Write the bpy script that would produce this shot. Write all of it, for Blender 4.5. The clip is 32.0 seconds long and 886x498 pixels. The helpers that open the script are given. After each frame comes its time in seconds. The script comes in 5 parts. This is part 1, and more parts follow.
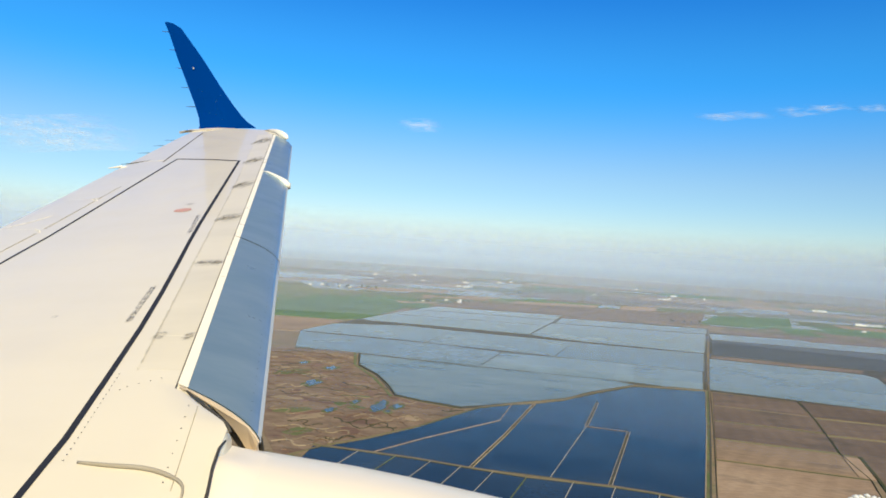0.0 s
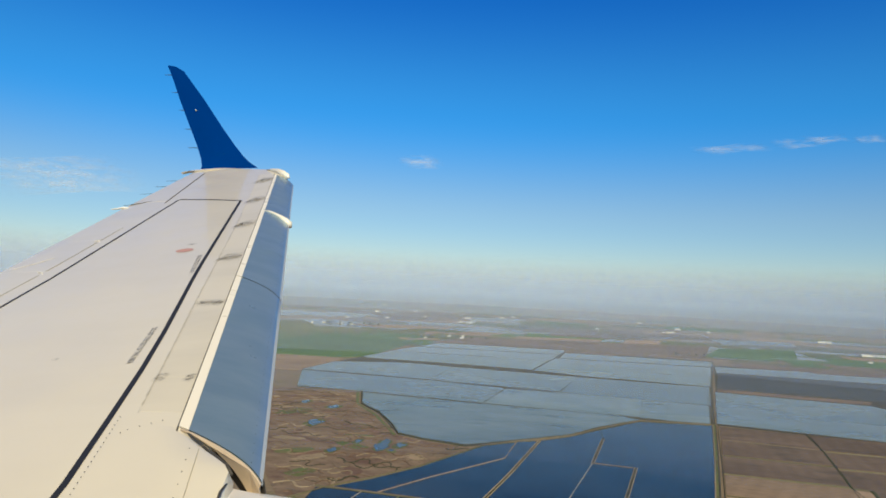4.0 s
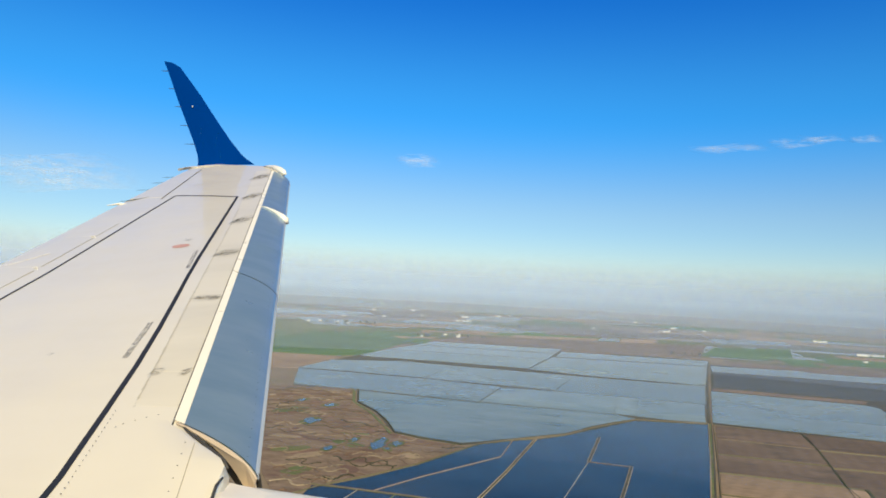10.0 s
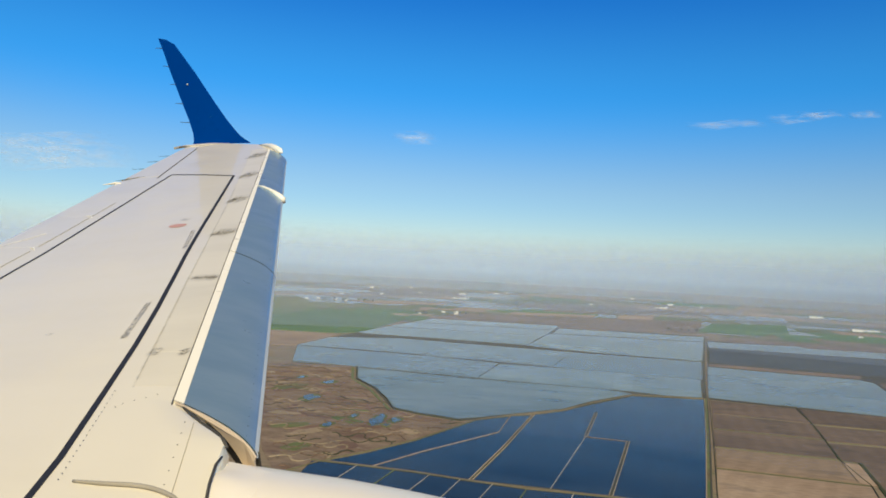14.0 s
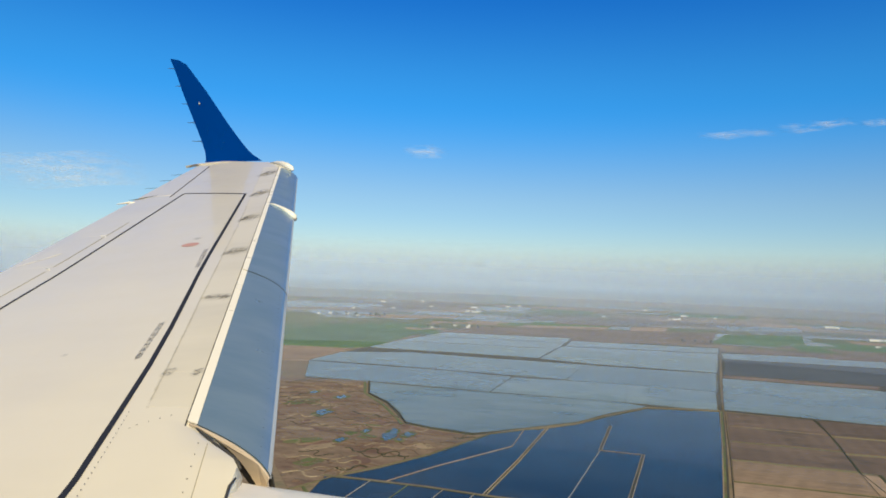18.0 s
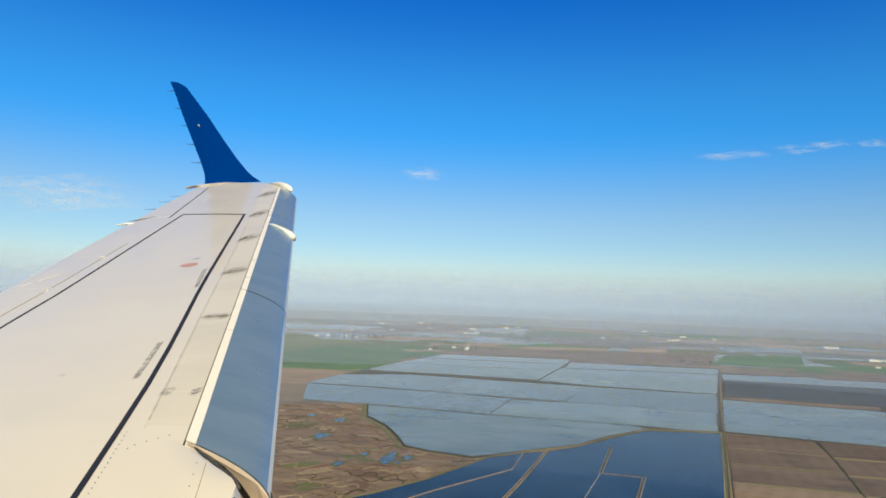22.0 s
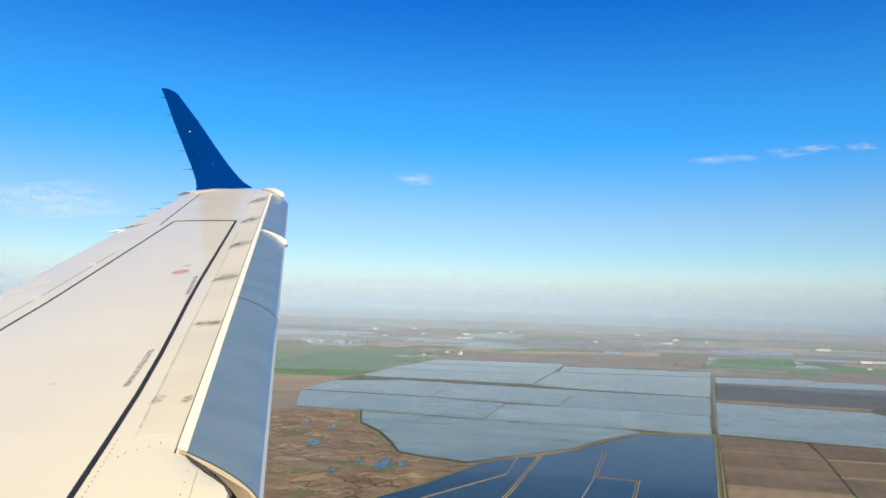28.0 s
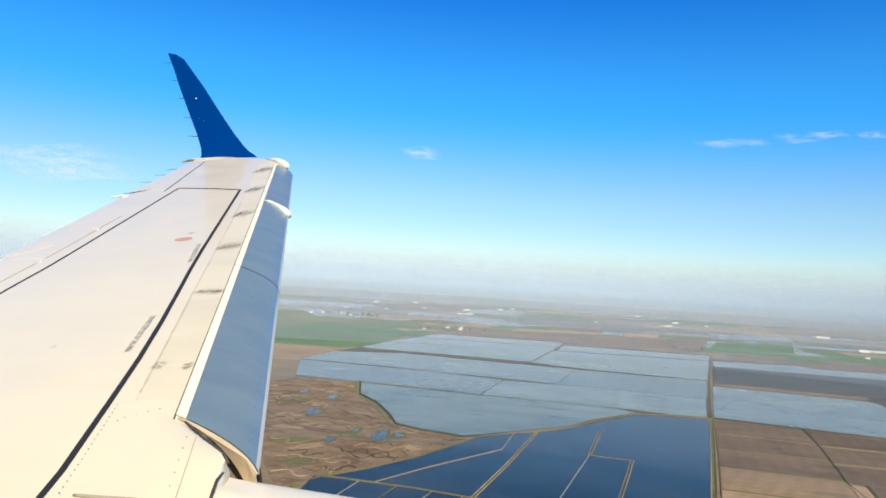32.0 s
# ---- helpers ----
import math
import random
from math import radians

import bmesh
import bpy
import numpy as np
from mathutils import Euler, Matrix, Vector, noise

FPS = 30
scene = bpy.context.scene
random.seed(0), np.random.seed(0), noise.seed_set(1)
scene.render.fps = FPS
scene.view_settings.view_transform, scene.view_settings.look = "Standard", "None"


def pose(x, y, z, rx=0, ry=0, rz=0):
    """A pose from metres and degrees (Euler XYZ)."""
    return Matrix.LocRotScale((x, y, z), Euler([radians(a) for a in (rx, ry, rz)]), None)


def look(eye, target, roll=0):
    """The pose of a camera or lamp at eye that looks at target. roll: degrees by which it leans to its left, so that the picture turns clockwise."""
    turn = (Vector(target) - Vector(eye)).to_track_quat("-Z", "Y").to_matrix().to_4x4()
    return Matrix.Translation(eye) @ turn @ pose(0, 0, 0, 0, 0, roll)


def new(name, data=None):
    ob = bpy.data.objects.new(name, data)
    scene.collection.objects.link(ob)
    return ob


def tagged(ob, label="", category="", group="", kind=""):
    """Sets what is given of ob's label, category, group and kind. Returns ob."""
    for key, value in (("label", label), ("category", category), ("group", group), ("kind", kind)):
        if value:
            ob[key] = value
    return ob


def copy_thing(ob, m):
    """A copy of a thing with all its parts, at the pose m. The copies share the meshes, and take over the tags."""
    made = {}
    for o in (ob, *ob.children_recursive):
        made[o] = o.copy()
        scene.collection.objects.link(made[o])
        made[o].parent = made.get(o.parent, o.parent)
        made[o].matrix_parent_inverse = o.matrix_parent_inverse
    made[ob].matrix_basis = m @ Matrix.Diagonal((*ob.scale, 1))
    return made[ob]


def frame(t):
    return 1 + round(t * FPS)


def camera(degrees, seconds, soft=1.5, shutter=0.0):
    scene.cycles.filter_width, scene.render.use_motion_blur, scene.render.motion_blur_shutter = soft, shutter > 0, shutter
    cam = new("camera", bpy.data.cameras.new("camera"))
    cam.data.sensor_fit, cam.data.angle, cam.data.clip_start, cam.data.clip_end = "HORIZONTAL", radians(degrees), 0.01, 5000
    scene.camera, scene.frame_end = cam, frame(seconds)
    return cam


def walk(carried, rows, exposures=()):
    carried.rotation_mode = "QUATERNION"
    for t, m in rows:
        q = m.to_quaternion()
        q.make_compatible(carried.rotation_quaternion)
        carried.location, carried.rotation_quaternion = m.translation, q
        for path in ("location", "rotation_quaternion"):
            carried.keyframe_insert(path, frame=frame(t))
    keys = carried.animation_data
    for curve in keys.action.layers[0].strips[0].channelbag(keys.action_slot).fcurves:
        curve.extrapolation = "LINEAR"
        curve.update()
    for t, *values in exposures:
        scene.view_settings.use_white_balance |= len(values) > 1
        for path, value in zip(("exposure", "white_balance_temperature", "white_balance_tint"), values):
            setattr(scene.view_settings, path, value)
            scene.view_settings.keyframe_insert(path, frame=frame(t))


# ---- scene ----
SECONDS = 32.0
EYE = 270.0          # height of the window over the plain, metres
cam = camera(65, SECONDS, soft=1.7)
walk(cam, [
    (0, pose(-0.004, 0.007, 270.002, 90.30, -3.79, 7.99)),
    (0.5, pose(0.023, 0.016, 269.999, 90.68, -3.59, 8.20)),
    (1, pose(0.000, 0.013, 270.006, 91.20, -3.54, 8.38)),
    (1.5, pose(0.011, 0.013, 270.004, 91.27, -3.17, 8.57)),
    (2, pose(0.009, 0.008, 270.003, 91.49, -3.17, 8.40)),
    (2.5, pose(-0.003, 0.012, 270.003, 92.21, -3.11, 8.18)),
    (3, pose(0.001, 0.000, 270.009, 92.80, -3.00, 8.06)),
    (3.5, pose(0.001, -0.001, 270.009, 93.13, -2.94, 8.06)),
    (5.5, pose(-0.013, 0.003, 270.013, 93.31, -3.26, 8.50)),
    (6, pose(-0.004, 0.000, 270.016, 93.20, -3.03, 8.61)),
    (6.5, pose(-0.012, 0.005, 270.014, 93.40, -3.02, 8.51)),
    (7, pose(-0.014, 0.000, 270.017, 93.53, -3.27, 8.43)),
    (7.5, pose(-0.007, 0.002, 270.017, 93.06, -3.19, 8.68)),
    (8, pose(-0.009, 0.008, 270.010, 92.70, -2.96, 8.68)),
    (8.5, pose(-0.009, 0.003, 270.006, 93.29, -3.12, 8.33)),
    (9, pose(-0.004, 0.003, 269.998, 93.97, -3.02, 8.26)),
    (9.5, pose(-0.008, 0.001, 270.002, 93.90, -3.18, 8.14)),
    (10, pose(-0.006, 0.014, 269.984, 93.15, -3.13, 7.86)),
    (10.5, pose(-0.002, 0.007, 269.983, 92.13, -3.49, 7.63)),
    (11, pose(-0.010, 0.006, 269.973, 91.86, -3.87, 7.45)),
    (11.5, pose(-0.000, 0.005, 269.969, 91.58, -3.80, 7.32)),
    (12, pose(-0.007, 0.008, 269.966, 91.73, -3.97, 7.30)),
    (12.5, pose(-0.004, 0.011, 269.975, 91.94, -3.75, 7.61)),
    (13, pose(0.006, 0.014, 269.985, 91.72, -3.22, 7.65)),
    (13.5, pose(0.001, 0.011, 269.990, 91.55, -3.14, 7.61)),
    (14, pose(-0.000, 0.009, 269.999, 91.30, -2.92, 7.68)),
    (14.5, pose(0.006, 0.012, 270.008, 90.94, -2.80, 7.91)),
    (15, pose(-0.002, 0.008, 270.015, 90.77, -2.70, 8.21)),
    (15.5, pose(0.000, -0.002, 270.025, 91.40, -2.62, 8.31)),
    (17.5, pose(0.001, 0.005, 270.023, 92.21, -2.30, 8.69)),
    (18, pose(0.002, -0.001, 270.027, 92.37, -2.31, 8.61)),
    (18.5, pose(-0.007, 0.001, 270.027, 92.59, -2.36, 8.68)),
    (19, pose(-0.001, 0.002, 270.014, 92.92, -2.26, 8.88)),
    (19.5, pose(-0.006, 0.004, 270.020, 93.06, -2.28, 9.11)),
    (20, pose(-0.004, -0.006, 270.020, 93.43, -2.36, 9.04)),
    (20.5, pose(-0.007, -0.009, 270.019, 94.04, -2.15, 8.81)),
    (21, pose(-0.014, -0.000, 270.007, 94.57, -1.95, 8.62)),
    (21.5, pose(0.000, -0.006, 270.006, 94.22, -1.97, 8.59)),
    (22, pose(-0.008, 0.001, 270.001, 94.15, -2.10, 8.48)),
    (22.5, pose(-0.006, 0.001, 270.008, 93.75, -2.37, 8.48)),
    (23, pose(-0.003, 0.008, 269.998, 93.42, -2.44, 8.71)),
    (23.5, pose(-0.009, 0.003, 269.987, 93.54, -2.70, 8.57)),
    (24, pose(-0.005, 0.001, 269.998, 93.59, -2.50, 8.34)),
    (24.5, pose(-0.006, 0.006, 270.003, 93.78, -2.52, 8.35)),
    (25, pose(-0.003, 0.004, 269.994, 93.96, -2.45, 8.34)),
    (25.5, pose(0.000, 0.000, 270.000, 94.12, -2.37, 8.30)),
    (27.5, pose(0.001, -0.004, 270.002, 94.48, -1.89, 8.04)),
    (28, pose(0.001, -0.001, 270.003, 94.58, -1.70, 7.92)),
    (28.5, pose(0.003, 0.004, 270.008, 94.26, -1.25, 7.90)),
    (29, pose(-0.003, 0.004, 270.001, 94.29, -1.61, 7.81)),
    (29.5, pose(-0.002, 0.003, 270.008, 94.11, -1.87, 8.10)),
    (30, pose(-0.006, 0.016, 270.007, 93.30, -2.30, 8.52)),
    (30.5, pose(0.002, 0.005, 270.012, 93.05, -2.84, 8.49)),
    (31, pose(-0.000, 0.011, 270.007, 92.89, -2.99, 8.32)),
    (31.5, pose(0.011, 0.004, 270.006, 92.53, -3.24, 8.17)),
    (32, pose(0.005, 0.002, 270.011, 92.54, -3.59, 8.07)),
], exposures=[
    (0, 0.28), (2, 0.05), (3.2, -0.13), (6, 0.08), (10, 0.16), (12.5, 0.18), (14, 0.0), (15, 0.04), (19, -0.02), (22, 0.06), (25, 0.05), (28, 0.28), (32, 0.42),
])

# ---- light ----
SUN_ELEVATION, SUN_TURN = radians(37.7), radians(157.7)
to_sun = Vector((math.sin(SUN_TURN) * math.cos(SUN_ELEVATION), math.cos(SUN_TURN) * math.cos(SUN_ELEVATION), math.sin(SUN_ELEVATION)))
world = bpy.data.worlds.new("sky")
scene.world = world
world.use_nodes = True
wt = world.node_tree
wt.nodes.clear()
sky = wt.nodes.new("ShaderNodeTexSky")
sky.sky_type, sky.sun_disc = "NISHITA", False
sky.sun_elevation, sky.sun_rotation = SUN_ELEVATION, SUN_TURN
sky.altitude, sky.air_density, sky.dust_density, sky.ozone_density = 300, 1.0, 0.7, 2.5
bg = wt.nodes.new("ShaderNodeBackground")
bg.inputs[1].default_value = 0.15
wo = wt.nodes.new("ShaderNodeOutputWorld")
# tint by height: pale over the haze, deep blue above, greyer overhead to soften reflections
way = wt.nodes.new("ShaderNodeTexCoord")
split = wt.nodes.new("ShaderNodeSeparateXYZ")
wt.links.new(way.outputs["Generated"], split.inputs[0])
depth = wt.nodes.new("ShaderNodeValToRGB")
depth.color_ramp.interpolation = "EASE"
stops = ((0.0, (0.62, 0.66, 0.69)), (0.10, (0.48, 0.61, 0.70)), (0.25, (0.12, 0.61, 0.96)), (0.46, (0.022, 0.39, 0.95)), (0.64, (0.11, 0.34, 0.64)), (1.0, (0.17, 0.34, 0.54)))
while len(depth.color_ramp.elements) < len(stops):
    depth.color_ramp.elements.new(0.5)
for e, (at, colour) in zip(depth.color_ramp.elements, stops):
    e.position, e.color = at, (*colour, 1)
wt.links.new(split.outputs["Z"], depth.inputs[0])
tint = wt.nodes.new("ShaderNodeMix")
tint.data_type, tint.blend_type = "RGBA", "MULTIPLY"
tint.inputs[0].default_value = 1.0
wt.links.new(sky.outputs[0], tint.inputs[6])
wt.links.new(depth.outputs[0], tint.inputs[7])
wt.links.new(tint.outputs[2], bg.inputs[0])
wt.links.new(bg.outputs[0], wo.inputs[0])
sun = new("sun", bpy.data.lights.new("sun", "SUN"))
sun.data.energy, sun.data.angle, sun.data.color = 5.2, radians(0.5), (1.0, 0.875, 0.54)
sun.matrix_world = look((0, 0, 0), -to_sun)


# ---- materials ----
class Nodes:
    """Short hand for a material's node tree."""

    def __init__(self, name):
        self.mat = bpy.data.materials.new(name)
        self.mat.use_nodes = True
        self.tree = self.mat.node_tree
        self.bsdf = self.tree.nodes["Principled BSDF"]
        self.out = self.tree.nodes["Material Output"]
        self.where = self.add("ShaderNodeNewGeometry").outputs["Position"]

    def add(self, kind):
        return self.tree.nodes.new(kind)

    def put(self, source, socket):
        self.tree.links.new(source, socket)

    def noise(self, scale, detail=4.0, stretch=(1, 1, 1), rough=0.6, turn=0.0, source=None):
        m = self.add("ShaderNodeMapping")
        m.inputs["Scale"].default_value = stretch
        m.inputs["Rotation"].default_value = (0, 0, radians(turn))
        self.put(source or self.where, m.inputs["Vector"])
        n = self.add("ShaderNodeTexNoise")
        n.inputs["Scale"].default_value, n.inputs["Detail"].default_value, n.inputs["Roughness"].default_value = scale, detail, rough
        self.put(m.outputs[0], n.inputs["Vector"])
        return n.outputs["Fac"]

    def ramp(self, source, *stops):
        r = self.add("ShaderNodeValToRGB")
        while len(r.color_ramp.elements) < len(stops):
            r.color_ramp.elements.new(0.5)
        for e, (at, colour) in zip(r.color_ramp.elements, stops):
            e.position, e.color = at, (*colour, 1) if len(colour) == 3 else colour
        self.put(source, r.inputs[0])
        return r.outputs[0]

    def mix(self, fac, a, b, blend="MIX"):
        n = self.add("ShaderNodeMix")
        n.data_type, n.blend_type = "RGBA", blend
        for value, socket in ((fac, n.inputs[0]), (a, n.inputs[6]), (b, n.inputs[7])):
            if isinstance(value, (int, float)):
                socket.default_value = value
            elif isinstance(value, tuple):
                socket.default_value = (*value, 1)
            else:
                self.put(value, socket)
        return n.outputs[2]

    def bump(self, source, strength, distance):
        b = self.add("ShaderNodeBump")
        b.inputs["Strength"].default_value, b.inputs["Distance"].default_value = strength, distance
        self.put(source, b.inputs["Height"])
        self.put(b.outputs[0], self.bsdf.inputs["Normal"])

    def base(self, source, rough=0.6, metal=0.0, spec=0.5):
        if isinstance(source, tuple):
            self.bsdf.inputs["Base Color"].default_value = (*source, 1)
        else:
            self.put(source, self.bsdf.inputs["Base Color"])
        if isinstance(rough, (int, float)):
            self.bsdf.inputs["Roughness"].default_value = rough
        else:
            self.put(rough, self.bsdf.inputs["Roughness"])
        self.bsdf.inputs["Metallic"].default_value = metal
        self.bsdf.inputs["Specular IOR Level"].default_value = spec
        return self.mat


def grey(v):
    return (v, v, v)


def crop(name, low, high, stripe=0.0, turn=20.0, rough=0.95, patch=0.004, dark=None):
    """Farm ground: two scales of patches, drill rows, and a shift of tone from field to field."""
    n = Nodes(name)
    big = n.noise(patch, 5, (1, 1.8, 1), turn=turn)
    fine = n.noise(0.06, 5, (1, 3, 1), turn=turn)
    colour = n.mix(n.ramp(big, (0.3, grey(0)), (0.7, grey(1))), low, high)
    if dark:
        colour = n.mix(n.ramp(n.noise(0.009, 6, (1, 2.4, 1), turn=turn + 30), (0.52, grey(0)), (0.66, grey(1))), colour, dark)
    colour = n.mix(0.45, colour, n.ramp(fine, (0.3, grey(0.12)), (0.7, grey(0.4))), "OVERLAY")
    if stripe:
        m = n.add("ShaderNodeMapping")
        m.inputs["Rotation"].default_value = (0, 0, radians(turn))
        n.put(n.where, m.inputs["Vector"])
        w = n.add("ShaderNodeTexWave")
        w.inputs["Scale"].default_value, w.inputs["Distortion"].default_value, w.inputs["Detail"].default_value = 0.011, 3.0, 3.0
        n.put(m.outputs[0], w.inputs["Vector"])
        colour = n.mix(stripe, colour, n.ramp(w.outputs["Fac"], (0.2, grey(0.25)), (0.8, grey(0.75))), "SOFT_LIGHT")
    info = n.add("ShaderNodeObjectInfo")
    tone = n.add("ShaderNodeHueSaturation")
    v = n.add("ShaderNodeMapRange")
    v.inputs["To Min"].default_value, v.inputs["To Max"].default_value = 0.8, 1.2
    n.put(info.outputs["Random"], v.inputs["Value"])
    n.put(v.outputs[0], tone.inputs["Value"])
    n.put(colour, tone.inputs["Color"])
    return n.base(tone.outputs[0], rough, 0, 0.2)


def flood(name, mud, shallow, rough, ripple, cover=0.55):
    """Shallow standing water over a field: mud shows through, sky reflections are put into the colour, wind roughens it
    in streaks.
    """
    n = Nodes(name)
    big = n.noise(0.0045, 3, (1, 1.6, 1), turn=35)
    fine = n.noise(0.02, 4, (1, 1.5, 1), turn=20)
    colour = n.mix(n.ramp(big, (0.35, grey(0)), (0.65, grey(1))), mud, shallow)
    colour = n.mix(0.12, colour, n.ramp(fine, (0.3, mud), (0.7, shallow)))
    # soft dark reflections painted into the water's colour
    deep = n.noise(0.0065, 5, (1, 2.2, 1), turn=-15)
    colour = n.mix(n.ramp(deep, (0.53, grey(0)), (0.68, grey(0.65))), colour, (mud[0] * 0.4, mud[1] * 0.55, mud[2] * 0.75))
    r = n.ramp(n.noise(0.004, 5, (1, 3, 1), turn=70), (0.35, grey(rough + 0.03)), (0.7, grey(rough + 0.07)))
    n.bump(n.noise(0.08, 2), ripple, 0.3)
    n.bsdf.inputs["IOR"].default_value = 1.33
    info = n.add("ShaderNodeObjectInfo")
    tone = n.add("ShaderNodeHueSaturation")
    v = n.add("ShaderNodeMapRange")
    v.inputs["To Min"].default_value, v.inputs["To Max"].default_value = 0.75, 1.15
    n.put(info.outputs["Random"], v.inputs["Value"])
    n.put(v.outputs[0], tone.inputs["Value"])
    n.put(colour, tone.inputs["Color"])
    return n.base(tone.outputs[0], r, 0, 0.14)


MAT = {
    "stubble": crop("straw_stubble", (0.29, 0.20, 0.135), (0.39, 0.28, 0.19), 0.1, 25, dark=(0.23, 0.17, 0.125)),
    "soil": crop("turned_soil", (0.13, 0.092, 0.07), (0.215, 0.152, 0.112), 0.1, 10, dark=(0.115, 0.09, 0.07)),
    "green": crop("winter_wheat", (0.05, 0.13, 0.03), (0.11, 0.21, 0.06), 0.15, 20),
    "dull_green": crop("rough_pasture", (0.10, 0.14, 0.05), (0.17, 0.18, 0.08), 0.1, 40, dark=(0.15, 0.12, 0.07)),
    "scrub": crop("dry_scrub", (0.26, 0.205, 0.125), (0.38, 0.285, 0.19), 0.0, 30, patch=0.012, dark=(0.32, 0.22, 0.16)),
    "marsh": crop("marsh_reeds", (0.235, 0.165, 0.115), (0.37, 0.265, 0.185), 0.0, 15, patch=0.025, dark=(0.19, 0.115, 0.09)),
    "dike": crop("dike_grass", (0.12, 0.12, 0.065), (0.21, 0.18, 0.11), 0.0, 0),
    "dirt": crop("dirt_track", (0.36, 0.28, 0.18), (0.48, 0.38, 0.25), 0.0, 0),
    "plain": crop("farm_plain", (0.20, 0.15, 0.10), (0.28, 0.21, 0.14), 0.05, 33, dark=(0.14, 0.15, 0.08)),
    "paddy": flood("paddy_water", (0.125, 0.15, 0.13), (0.185, 0.21, 0.175), 0.05, 0.0015),
    "water": flood("far_water", (0.16, 0.165, 0.155), (0.24, 0.245, 0.23), 0.14, 0.01),
    "belt": crop("brush_ground", (0.19, 0.14, 0.11), (0.27, 0.21, 0.15), 0.0, 0, patch=0.02, dark=(0.15, 0.11, 0.09)),
    "yard": crop("yard_dirt", (0.22, 0.19, 0.15), (0.34, 0.29, 0.23), 0.0, 0, patch=0.05, dark=(0.12, 0.11, 0.09)),
    "bank": crop("wet_bank", (0.06, 0.06, 0.048), (0.10, 0.095, 0.07), 0.0, 0),
    "reeds": crop("dark_reeds", (0.14, 0.085, 0.06), (0.20, 0.13, 0.085), 0.0, 0),
    "pale_dirt": crop("pale_dry_levee", (0.50, 0.45, 0.37), (0.62, 0.56, 0.47), 0.0, 0),
    "wet_soil": crop("wet_dark_soil", (0.045, 0.055, 0.06), (0.07, 0.08, 0.085), 0.1, 10, rough=0.7),
    "red_reeds": crop("red_brown_reeds", (0.17, 0.105, 0.08), (0.24, 0.15, 0.115), 0.0, 0, patch=0.03),
    "wet_reeds": crop("wet_dark_reeds", (0.045, 0.05, 0.03), (0.08, 0.075, 0.045), 0.0, 0),
    "pool": flood("marsh_pool_water", (0.05, 0.08, 0.10), (0.08, 0.11, 0.13), 0.05, 0.01),
    "pond": flood("deep_flood_water", (0.012, 0.022, 0.036), (0.028, 0.04, 0.054), 0.06, 0.03),
}


def paint(name, colour, rough=0.3, dirt=0.12, stain=(0.45, 0.38, 0.28), coat=0.0, spec=0.5):
    """Aircraft paint with fine grime and faint chordwise streaks."""
    n = Nodes(name)
    big = n.noise(0.9, 6, (0.35, 1.6, 1))
    fine = n.noise(14, 5, (0.4, 1, 1))
    c = n.mix(n.ramp(big, (0.45, grey(0)), (0.8, grey(dirt))), colour, stain)
    c = n.mix(n.ramp(fine, (0.66, grey(0)), (0.95, grey(dirt * 0.6))), c, stain)
    r = n.ramp(n.noise(2.2, 5), (0.3, grey(rough * 0.8)), (0.7, grey(rough * 1.25)))
    n.bump(n.noise(0.8, 2), 0.0035, 0.02)
    n.bsdf.inputs["Coat Weight"].default_value = coat
    n.bsdf.inputs["Coat Roughness"].default_value = 0.04
    return n.base(c, r, 0, spec)


def simple(name, colour, rough=0.6, metal=0.0, vary=0.25, scale=3.0):
    n = Nodes(name)
    c = n.mix(n.ramp(n.noise(scale, 5), (0.35, grey(0)), (0.7, grey(vary))), colour, tuple(v * 0.55 for v in colour))
    return n.base(c, rough, metal)


def bare_metal():
    n = Nodes("sky_tinted_slat_metal")
    # the reflected sky's blue and paler streaks are put into the base colour
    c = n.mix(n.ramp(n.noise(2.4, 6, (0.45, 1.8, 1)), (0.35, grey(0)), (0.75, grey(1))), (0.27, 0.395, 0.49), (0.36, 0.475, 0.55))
    r = n.ramp(n.noise(3.5, 6, (0.6, 1, 1)), (0.3, grey(0.27)), (0.7, grey(0.42)))
    n.bump(n.noise(2.0, 2), 0.04, 0.02)
    return n.base(c, r, 0.6)


